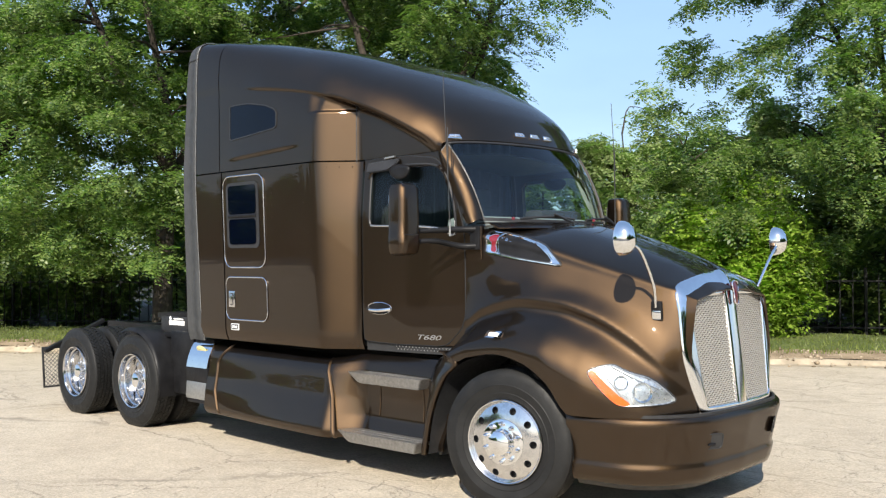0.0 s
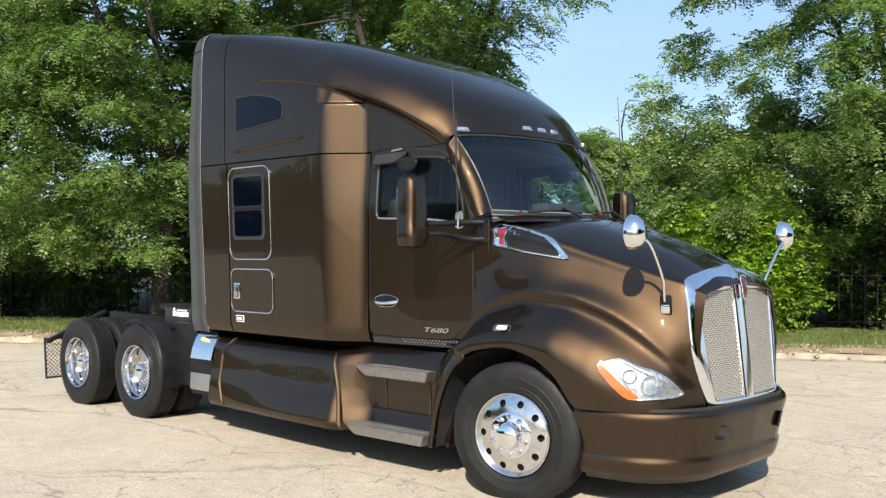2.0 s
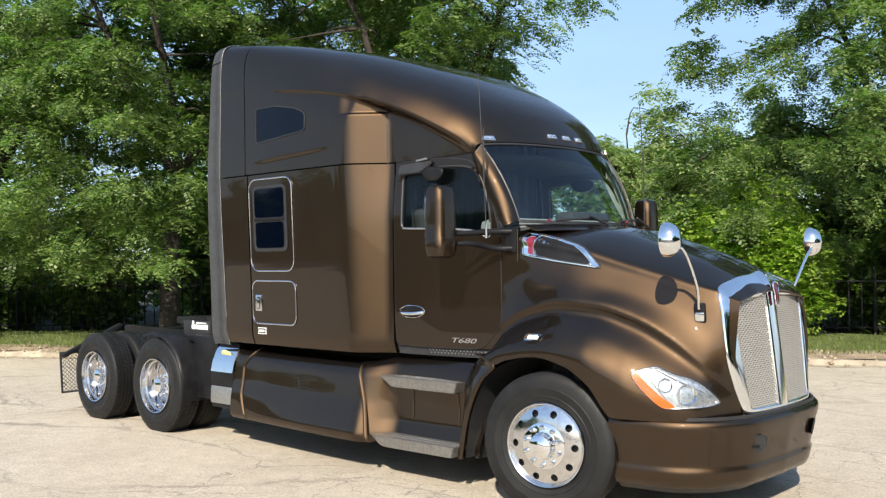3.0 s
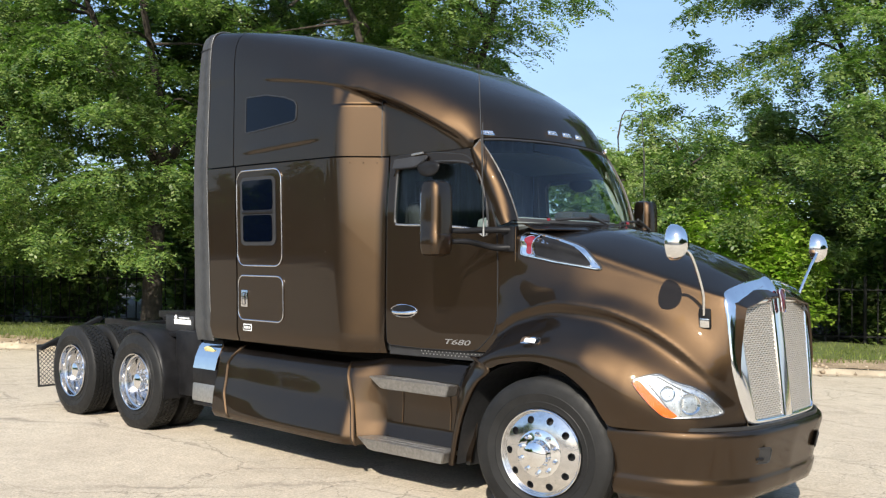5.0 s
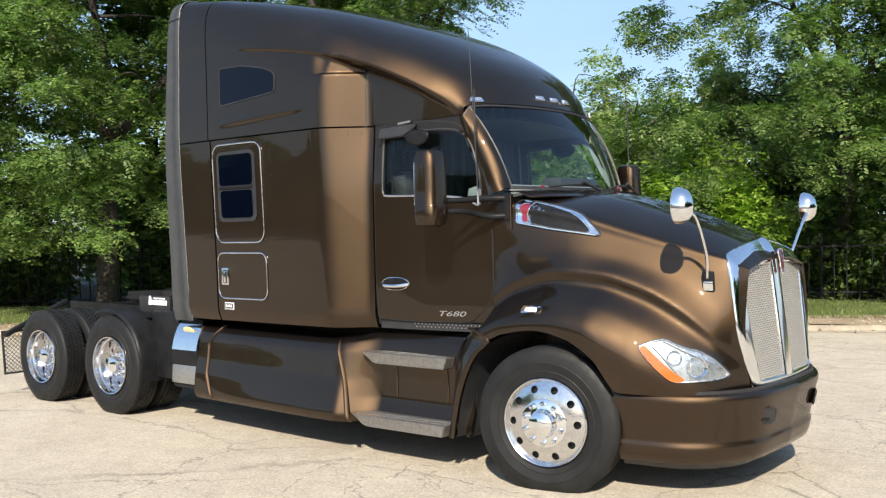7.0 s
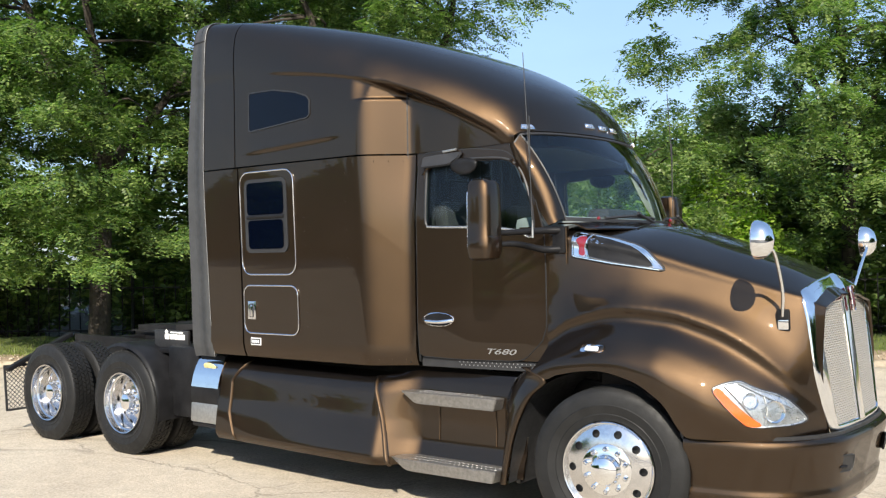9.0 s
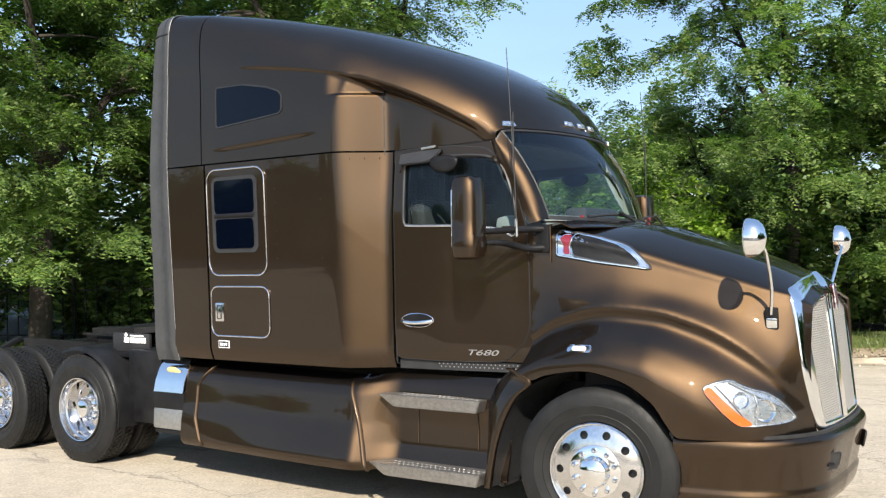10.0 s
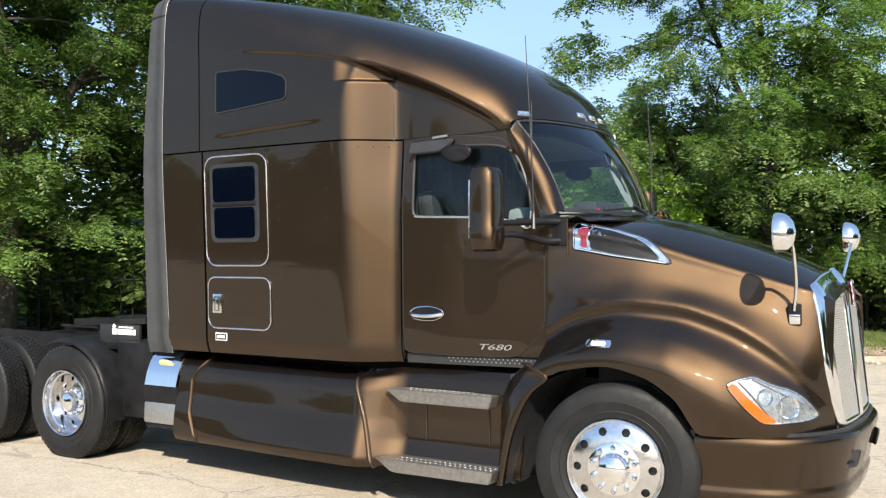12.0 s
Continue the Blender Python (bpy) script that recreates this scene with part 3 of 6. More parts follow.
def hood_w(x, z):
    """Half-width of the hood and fender side at a place and height."""
    x, z = np.broadcast_arrays(np.asarray(x, float), np.asarray(z, float))
    out = np.empty(x.shape)
    for i in np.ndindex(x.shape):
        f = np.clip((x[i] - X0) / (X1 - X0) * 89, 0, 88.999)
        j, q = int(f), f - int(f)
        sec = HALF[j] * (1 - q) + HALF[j + 1] * q
        out[i] = np.interp(-z[i], -sec[24:, 2], sec[24:, 1])
    return out


# bumper
PLANB = [(0, 1.315, 0.0), (.25, 1.29, .45), (.5, 1.14, .80), (.75, .86, 1.0), (1, .47, 1.07)]
q = np.linspace(0, 1, 40)
pb = curve_at(PLANB, q)
prof = [(-0.05, .715), (-.012, .712), (.0, .70), (0.006, .675), (.004, .655), (-.012, .60), (-.036, .50), (-.056, .41), (-.060, .385), (-.050, .372), (-.054, .345), (-.066, .295), (-.085, .250), (-.13, .238)]
rows = []
for (x, y) in np.concatenate([np.c_[pb[::-1, 0], -pb[::-1, 1]], pb[1:]]):
    n = np.array((x - 0.45, y)) / np.hypot(x - 0.45, y)
    drop = 0.05 * (1 - abs(y)) * (abs(y) < 0.62)
    rows.append([(x + n[0] * o, y + n[1] * o, z - (0 if z < 0.6 else 0.0)) for o, z in prof])
sheet("bumper", rows, PAINT, truck, "brown painted wrap-around front bumper", 0.02, flip=True)

# grille: chrome surround, two silver mesh panels
def grille_x(y, z):
    return 1.248 - 0.114 * (z - 0.75) - 0.09 * np.square(y)


def grille_half(z):
    return np.interp(z, (0.74, 0.90, 1.165, 1.436, 1.56), (0.472, 0.488, 0.514, 0.541, 0.552))


grille = block("grille", (0.04, 0.9, 0.78), BLACK, truck, "chrome-framed grille with silver wavy mesh", (1.135, 0, 1.13), 0.01, (0, -6.5, 0))
outer = [(1.236, 0, 0.695), (1.225, -0.28, 0.697), (1.205, -0.44, 0.70), (1.195, -0.497, 0.722), (1.174, -0.555, 0.891), (1.142, -0.609, 1.165), (1.103, -0.626, 1.436), (1.068, -0.612, 1.555), (1.058, -0.565, 1.612), (1.062, -0.42, 1.648), (1.066, -0.25, 1.678), (1.068, -0.06, 1.700), (1.072, 0, 1.708)]
inner = [(0, 0.762), (-0.28, 0.765), (-0.44, 0.768), (-0.474, 0.79), (-0.487, 0.905), (-0.513, 1.165), (-0.540, 1.436), (-0.546, 1.49), (-0.525, 1.516), (-0.42, 1.522), (-0.25, 1.528), (-0.06, 1.533), (0, 1.535)]
outer = [(x, -float(hood_w(x, z)) - 0.001 if 3 < i < 7 else y, z) for i, (x, y, z) in enumerate(outer)]
fine_k = np.linspace(0, 12, 130)
O = curve_at([(i, *p) for i, p in enumerate(outer)], fine_k)
I = curve_at([(i, *p) for i, p in enumerate(inner)], fine_k)
I = np.c_[grille_x(I[:, 0], I[:, 1]) + 0.004, I]
mirror_y = np.array((1, -1, 1))
O = np.concatenate([O, (O * mirror_y)[-2:0:-1]])
I = np.concatenate([I, (I * mirror_y)[-2:0:-1]])
way = np.roll(O, -1, 0) - np.roll(O, 1, 0)
bulge_n = np.cross(way, I - O)
bulge_n /= np.linalg.norm(bulge_n, axis=1, keepdims=True) + 1e-9
bulge_n *= np.sign(bulge_n[:, :1] + 1e-9)
ridge = 0.020 * np.exp(-(O[:, 1:2] / 0.045) ** 2) * (O[:, 2:] > 1.3)
P = [O - (I - O) * 0.02 - bulge_n * 0.012]
for q in np.linspace(0, 1, 9):
    P.append(O + (I - O) * q + bulge_n * ((0.012 + ridge) * math.sin(math.pi * min(1, 0.06 + q * 0.94)) ** 0.8 + 0.004))
P.append(I + np.array((-0.04, 0, 0)))
sheet("surround", np.stack(P, 1), CHROME, truck, "wide smooth chrome grille surround", 0, True, orient=True)
P = []
for z in np.linspace(0.755, 1.56, 24):
    w = 0.074 + 0.012 * smoothstep(1.45, 1.56, z)
    P.append([(float(grille_x(0, z)) + dx, k * w, z) for k, dx in ((-1.05, -0.03), (-1.0, 0.004), (-0.85, 0.011), (-0.40, 0.015), (0, 0.017), (0.40, 0.015), (0.85, 0.011), (1.0, 0.004), (1.05, -0.03))])
sheet("grille_divider", P, CHROME, truck, "smooth chrome centre bar", 0, orient=True)


def roof_w(x, z):
    """Half-width of the roof's side at a place behind the band, and height."""
    x, z = np.broadcast_arrays(np.asarray(x, float), np.asarray(z, float))
    out = np.empty(x.shape)
    ue = half[:, 0, 0]
    for i in np.ndindex(x.shape):
        j = int(np.clip(np.searchsorted(-ue, -x[i]), 1, len(ue) - 1))
        out[i] = np.interp(z[i], half[j, :, 2], half[j, :, 1])
    return out


def lettering(name, words, size, material, parent, place, turn, label="", depth=0.003, shear=0.0):
    c = bpy.data.curves.new(name, "FONT")
    c.body, c.size, c.extrude, c.align_x, c.align_y, c.shear = words, size, depth, "CENTER", "CENTER", shear
    t = new(name + "_line", c)
    bpy.context.view_layer.update()
    me = bpy.data.meshes.new_from_object(t.evaluated_get(bpy.context.evaluated_depsgraph_get()))
    bpy.data.objects.remove(t)
    me.materials.clear()
    me.materials.append(material)
    ob = new(name, me)
    ob.parent = parent
    ob.matrix_basis = pose(*place, *turn)
    if label:
        tagged(ob, label)
    return ob


# ---------------------------------------------------------------- sleeper details
def trimmed_hatch(name, cx, cz, w, h, r, s, label):
    o = rounded(cx, cz, w, h, r, 72)
    hatch = sheet(name, sided(disc_patch(o, body_w, 6, 0.006), s), PAINT, truck, label, 0.006, False, True, flip=s > 0)
    ring = np.c_[o[:, 0], body_w(o[:, 0], o[:, 1]) + 0.007, o[:, 1]]
    tube("trim", sided(ring, s), 0.0068, POLISHED, hatch, "bright thin trim", 6, True)
    return hatch


for s in (-1, 1):
    up = trimmed_hatch("upper_hatch", -3.105, 2.165, 0.66, 0.865, 0.10, s, "upper sleeper hatch with sliding window and bright trim")
    o = rounded(-3.115, 2.225, 0.52, 0.62, 0.06, 64)
    frame_ob = sheet("window_frame", sided(disc_patch(o, body_w, 5, 0.014), s), BLACK, up, "", 0.008, False, True, flip=s > 0)
    sheet("upper_pane", sided(disc_patch(rounded(-3.115, 2.37, 0.45, 0.27, 0.03, 48), body_w, 4, 0.018), s), SMOKE, up, "dark tinted pane", 0.004, False, True, flip=s > 0)
    sheet("lower_pane", sided(disc_patch(rounded(-3.115, 2.07, 0.43, 0.24, 0.03, 48), body_w, 4, 0.020), s), SMOKE, up, "dark tinted pane", 0.004, False, True, flip=s > 0)
    P = [[(x, (body_w(x, z) + d) * s, z) for z, d in ((2.235, 0.014), (2.232, 0.026), (2.205, 0.026), (2.2, 0.014))] for x in np.linspace(-3.34, -2.89, 8)]
    sheet("rail", P, SATIN, up, "", 0, flip=s > 0)
    low = trimmed_hatch("lower_hatch", -3.10, 1.437, 0.665, 0.405, 0.075, s, "lower luggage hatch with bright trim and latch")
    y = body_w(-3.325, 1.43) + 0.012
    block("latch", (0.10, 0.02, 0.155), POLISHED, low, "bright metal paddle latch", (-3.325, y * s, 1.43), 0.008)
    block("latch_recess", (0.055, 0.012, 0.115), BLACK, low, "", (-3.325, (y + 0.006) * s, 1.43), 0.004)
    block("latch_lever", (0.028, 0.02, 0.10), POLISHED, low, "", (-3.318, (y + 0.012) * s, 1.428), 0.005)
    # plate below the hatch, its mark not legible
    y = body_w(-3.30, 1.165) + 0.003
    plate = block("maker_plate", (0.125, 0.006, 0.062), WHITE, truck, "small white outlined maker plate", (-3.30, y * s, 1.165), 0.002)
    block("plate_field", (0.11, 0.004, 0.047), BLACK, plate, "", (0, 0.003 * s, 0), 0.001)
    for k in range(4):
        block("plate_bar", (0.014, 0.003, 0.024), WHITE, plate, "", (-0.033 + 0.022 * k, 0.005 * s, 0), 0.001)
    # roof side window
    o = resample([(-3.305, 3.25), (-3.29, 3.268), (-3.0, 3.262), (-2.74, 3.215), (-2.61, 3.17), (-2.578, 3.13), (-2.578, 3.02), (-2.60, 2.995), (-3.0, 2.962), (-3.29, 2.942), (-3.308, 2.955)], 90)
    pane = sheet("roof_window", sided(disc_patch(o, roof_w, 7, 0.004), s), SMOKE, truck, "dark blue tinted fixed side window", 0.004, False, True, flip=s > 0)
    ring = np.c_[o[:, 0], roof_w(o[:, 0], o[:, 1]) + 0.003, o[:, 1]]
    tube("window_seal", sided(ring, s), 0.007, BLACK, pane, "", 5, True)
    # rivets along the panel edges
    bmr = bmesh.new()
    spots = [(x, 2.60) for x in np.arange(-3.40, -1.75, 0.085)] + [(x, 1.075) for x in np.arange(-3.40, -1.75, 0.085)] + [(-2.67, z) for z in np.arange(1.2, 2.6, 0.11)] + [(-2.2, z) for z in np.arange(1.2, 2.6, 0.22)]
    for x, z in spots:
        m = Matrix.Translation((x, float(body_w(x, z)) * s, z)) @ Matrix.Diagonal((0.0065, 0.003, 0.0065, 1))
        bmesh.ops.create_icosphere(bmr, subdivisions=1, radius=1, matrix=m)
    tagged(part("rivet", bmr, PAINT, truck, "rows of small rivets"), kind="stuff")
    # door handle
    y = float(body_w(-1.485, 1.39))
    o = smooth_outline([(-1.615, 1.375), (-1.55, 1.345), (-1.42, 1.345), (-1.345, 1.38), (-1.36, 1.415), (-1.44, 1.437), (-1.54, 1.435), (-1.605, 1.41)], 40)
    cup = sheet("handle_cup", sided(disc_patch(o, body_w, 5, 0.004), s), SATIN, truck, "black handle recess", 0.004, False, True, flip=s > 0)
    ring = np.c_[o[:, 0], body_w(o[:, 0], o[:, 1]) + 0.006, o[:, 1]]
    tube("handle_bezel", sided(ring, s), 0.0035, CHROME, cup, "chrome bezel", 6, True)
    bar = [(x, (body_w(x, 1.385) + d) * s, z) for x, d, z in ((-1.61, 0.006, 1.385), (-1.57, 0.028, 1.376), (-1.48, 0.036, 1.372), (-1.40, 0.03, 1.378), (-1.35, 0.006, 1.386))]
    tube("door_handle", spline(bar, 14), 0.017, CHROME, cup, "chrome pull handle", 8)
    # model badge
    y = float(body_w(-0.965, 1.165)) + 0.003
    tilt = math.degrees(math.atan2(0.99 - 0.94, 0.4))
    lettering("model_badge", "T680", 0.056, BADGE, truck, (-0.965, y * s, 1.165), (90, 0, 8.0) if s < 0 else (90, 0, 172.0), "chrome model badge", 0.002, 0.28).scale.x = 2.1
    # perforated strip below the door
    P = [[(x, (float(body_w(x, 1.1)) - 0.025) * s, z) for z in (1.03, 1.06, 1.095)] for x in np.linspace(-1.66, -0.62, 16)]
    strip = sheet("step_strip", P, BLACK, truck, "black perforated sill strip", 0.01, flip=s < 0)
    bmr = bmesh.new()
    for i, x in enumerate(np.arange(-1.32, -0.66, 0.034)):
        for k in range(2):
            xx = x + 0.017 * k
            m = Matrix.Translation((xx, (float(body_w(xx, 1.1)) - 0.022) * s, 1.078 - 0.022 * k)) @ Matrix.Diagonal((0.006, 0.004, 0.006, 1))
            bmesh.ops.create_icosphere(bmr, subdivisions=1, radius=1, matrix=m)
    tagged(part("strip_stud", bmr, DULL, strip, "bright studs of the strip"), kind="stuff")
    # look-down mirror over the door window: a flat visor-like housing and its clip
    bm = bmesh.new()
    rim_v = [[bm.verts.new((x, (float(body_w(x, z)) + d + 0.035 * (2.64 - z) / 0.1 * (d > 0.02)) * s, z)) for x, z in ((-1.615, 2.620), (-1.300, 2.640), (-1.262, 2.628), (-1.285, 2.590), (-1.335, 2.552), (-1.380, 2.540), (-1.605, 2.532))] for d in (0.0, 0.026)]
    bm.faces.new(rim_v[0])
    bm.faces.new(rim_v[1][::-1])
    for i in range(7):
        bm.faces.new((rim_v[0][i], rim_v[0][(i + 1) % 7], rim_v[1][(i + 1) % 7], rim_v[1][i]))
    bmesh.ops.recalc_face_normals(bm, faces=bm.faces)
    bmesh.ops.bevel(bm, geom=bm.edges[:], offset=0.009, segments=3, affect="EDGES")
    visor = part("look_down_mirror", bm, BLACK, truck, "small dark look-down mirror housing over the door window")
    rows = []
    for k in np.linspace(0, 1, 9):                # convex shell that stands out under the housing
        r = math.sqrt(max(0.0, 1 - k ** 2.2)) + 0.002
        rows.append([(-1.225 + 0.035 * k + 0.125 * r * math.cos(a), (1.025 + 0.045 * k + 0.02 * r) * s, 2.540 - 0.012 * k + (0.045 if math.sin(a) > 0 else 0.080) * r * math.sin(a)) for a in np.linspace(0, 2 * np.pi, 28, endpoint=False)])
    sheet("mirror_shell", rows, SATIN, visor, "black convex mirror shell", 0, False, True, sharp=60, orient=True)
    block("mirror_clip", (0.125, 0.02, 0.018), DULL, visor, "", (-1.375, (float(body_w(-1.375, 2.65)) + 0.018) * s, 2.652), 0.005, (0, -4, 0))
    # lower window trim
    w = window_outline()
    low_edge = w[(w[:, 1] < 2.11)]
    low_edge = low_edge[np.argsort(low_edge[:, 0])]
    tube("sill_trim", sided(np.c_[low_edge[:, 0], body_w(low_edge[:, 0], low_edge[:, 1]) + 0.006, low_edge[:, 1]], s), 0.008, BRUSHED, truck, "silver window sill trim", 6)
    # cowl panel between door and hood
    X, Z = np.meshgrid(np.linspace(-0.80, -0.425, 12), np.linspace(1.105, 2.06, 24), indexing="ij")
    sheet("cowl_side", sided(np.dstack([X, body_w(X, Z) - 0.006, Z]), s), PAINT, truck, "", 0.02, flip=s < 0)
    tube("cowl_trim", [(-0.425, (float(body_w(-0.425, z)) + 0.012) * s, z) for z in np.linspace(1.8, 2.05, 6)], 0.004, PAINT, truck, "", 6)
    # big side mirror on two arms
    rows = []
    for z, kx, ky in ((1.83, .55, .60), (1.845, .86, .88), (1.90, 1, 1), (1.985, 1.0, 1.0), (1.99, .96, .98), (2.1, .97, .98), (2.25, .95, .96), (2.335, .90, .92), (2.365, .75, .78), (2.377, .45, .5)):
        a = np.linspace(0, 2 * np.pi, 36, endpoint=False)
        ex = np.sign(np.cos(a)) * np.abs(np.cos(a)) ** 0.68
        ey = np.sign(np.sin(a)) * np.abs(np.sin(a)) ** 0.45
        rows.append(np.stack([-0.775 + np.where(ex > 0, 0.120, 0.070) * ex * kx, (1.455 + 0.108 * ey * ky) * s, np.full(36, z)], 1))
    mirror = sheet("side_mirror", rows, PAINT, truck, "tall brown side mirror housing on black arms", 0, False, True, flip=s > 0, sharp=40)
    block("mirror_glass", (0.012, 0.15, 0.38), SILVER, mirror, "", (-0.840, 1.455 * s, 2.10), 0.004)
    for z0, z1 in ((2.015, 2.03), (1.935, 1.90)):
        arm = spline([(-0.74, 1.36 * s, z0), (-0.66, 1.22 * s, z0 + 0.005), (-0.56, 1.03 * s, z1), (-0.47, 0.945 * s, z1)], 14)
        tube("mirror_arm", arm, np.linspace(0.018, 0.027, 14), SATIN, mirror, "black mirror arm", 8)
    block("mirror_bracket", (0.10, 0.045, 0.19), SATIN, mirror, "", (-0.475, 0.945 * s, 1.965), 0.012)
    # whip aerial
    tube("aerial", spline([(-0.58, 1.13 * s, 2.02), (-0.585, 1.14 * s, 2.4), (-0.60, 1.15 * s, 2.8), (-0.625, 1.15 * s, 3.26)], 24), np.linspace(0.0048, 0.0028, 24), BLACK, truck, "thin black whip aerial", 6)
    tube("aerial_coil", [(-0.587, 1.142 * s, z) for z in (2.40, 2.5, 2.7, 2.82)], (0.005, 0.0065, 0.0065, 0.004), BLACK, truck, "", 8)
    tube("aerial_foot", [(-0.58, 1.13 * s, z) for z in (1.98, 2.03, 2.1)], (0.010, 0.008, 0.005), DULL, truck, "", 8)

# roof marker lamps, set into the brow
for x, y, z in ((-0.645, 0.0, 2.845), (-0.65, -0.19, 2.843), (-0.65, 0.19, 2.843), (-0.826, -0.824, 2.795), (-0.826, 0.824, 2.795)):
    near = np.linalg.norm(half - np.array((x, abs(y), z)), axis=2)
    i, j = np.unravel_index(int(np.argmin(near)), near.shape)
    if abs(y) < 0.3:
        i = 2
        j = int(np.argmin(np.abs(half[i, :, 1] - abs(y))))
    i, j = min(max(i, 1), len(half) - 2), min(max(j, 1), half.shape[1] - 2)
    out = np.cross(half[i + 1, j] - half[i - 1, j], half[i, j + 1] - half[i, j - 1])
    out = Vector(out * np.sign(out[0]) * np.array((1, -1 if y < 0 else 1, 1))).normalized()
    across = Vector((0, 0, 1)).cross(out).normalized()
    spin = Matrix((out, across, out.cross(across))).transposed().to_4x4()
    spot = half[i, j] * np.array((1, -1 if y < 0 else 1, 1))
    if y == 0:
        spot[1] = 0
    lamp = block("marker_lamp", (0.020, 0.125, 0.044), CHROME, truck, "small clear roof marker lamp", (0, 0, 0), 0.008, (0, 0, 0), (0.8, 0.75))
    lamp.matrix_basis = Matrix.Translation(Vector(spot) + out * 0.008) @ spin
    block("lamp_lens", (0.010, 0.085, 0.022), SILVER, lamp, "", (0.010, 0, 0.002), 0.004)

# wipers and cowl
for y0, y1 in ((-0.62, -0.05), (0.12, 0.68)):
    p = spline([(-0.19 - 0.27 * y * y, y, z) for y, z in ((y0, 2.115), ((y0 + y1) / 2, 2.135), (y1, 2.12))], 10)
    wiper = tube("wiper", p, 0.012, BLACK, truck, "black wiper blade", 6)
    tube("wiper_arm", [(-0.16 - 0.2 * y1 * y1, y1, 2.075), p[5] + np.array((0.02, 0, 0.02))], 0.011, BLACK, wiper, "", 6)
for y in (-0.70, 0.22):
    block("wiper_tip", (0.02, 0.025, 0.022), RED, truck, "small red cap at the screen's foot", (-0.17 - 0.27 * y * y, y, 2.115), 0.006)
sheet("cowl_top", [[(x0 - 0.28 * k * k, 0.88 * k, z) for x0, z in ((-0.25, 2.085), (-0.12, 2.085), (-0.02, 2.04))] for k in np.linspace(-1, 1, 21)], PAINT, truck, "", 0.01, flip=True)

# cab interior
inside = block("dashboard", (0.42, 1.50, 0.40), GREYIN, truck, "grey dashboard", (-0.78, 0, 1.945), 0.06)
block("dash_hood", (0.2, 0.6, 0.12), DARK, inside, "", (0.02, 0.42, 0.22), 0.04)
for y in (-0.5, 0.5):
    seat = block("seat", (0.52, 0.52, 0.16), DARK, truck, "dark cab seat", (-1.35, y, 1.52), 0.05)
    block("seat_back", (0.15, 0.50, 0.72), DARK, seat, "", (-0.30, 0, 0.42), 0.06, (0, -8, 0))
    block("headrest", (0.11, 0.28, 0.20), DARK, seat, "", (-0.37, 0, 0.86), 0.04)
wheel_path = [(0.21 * math.cos(a) * 0.35, 0.21 * math.sin(a), 0.21 * math.cos(a) * 0.93) for a in np.linspace(0, 2 * np.pi, 32, endpoint=False)]
tube("steering_wheel", np.array(wheel_path) + np.array((-1.06, 0.5, 2.0)), 0.016, DARK, truck, "", 8, True)
sheet("sleeper_curtain", [[(-1.78 + 0.02 * math.sin(40 * y), y, z) for z in (1.05, 2.0, 2.9, 3.3)] for y in np.linspace(-1.05, 1.05, 60)], DARK, truck, "dark curtain behind the seats", 0.01)
sheet("cab_headlining", [[(x, y, 2.62 + 0.10 * (1 - y * y)) for y in np.linspace(-0.9, 0.9, 9)] for x in (-1.75, -1.3, -0.92)], DARK, truck, "", 0.02)


# ---------------------------------------------------------------- nose details
def hood_patch(name, outline, lift, material, parent, label="", s=-1, rings=8, thick=0.004):
    return sheet(name, sided(disc_patch(outline, hood_w, rings, lift), s), material, parent, label, thick, False, True, flip=s > 0)


def hood_ring(name, outline, lift, r, material, parent, label="", s=-1):
    p = np.c_[outline[:, 0], hood_w(outline[:, 0], outline[:, 1]) + lift, outline[:, 1]]
    return tube(name, sided(p, s), r, material, parent, label, 6, True)


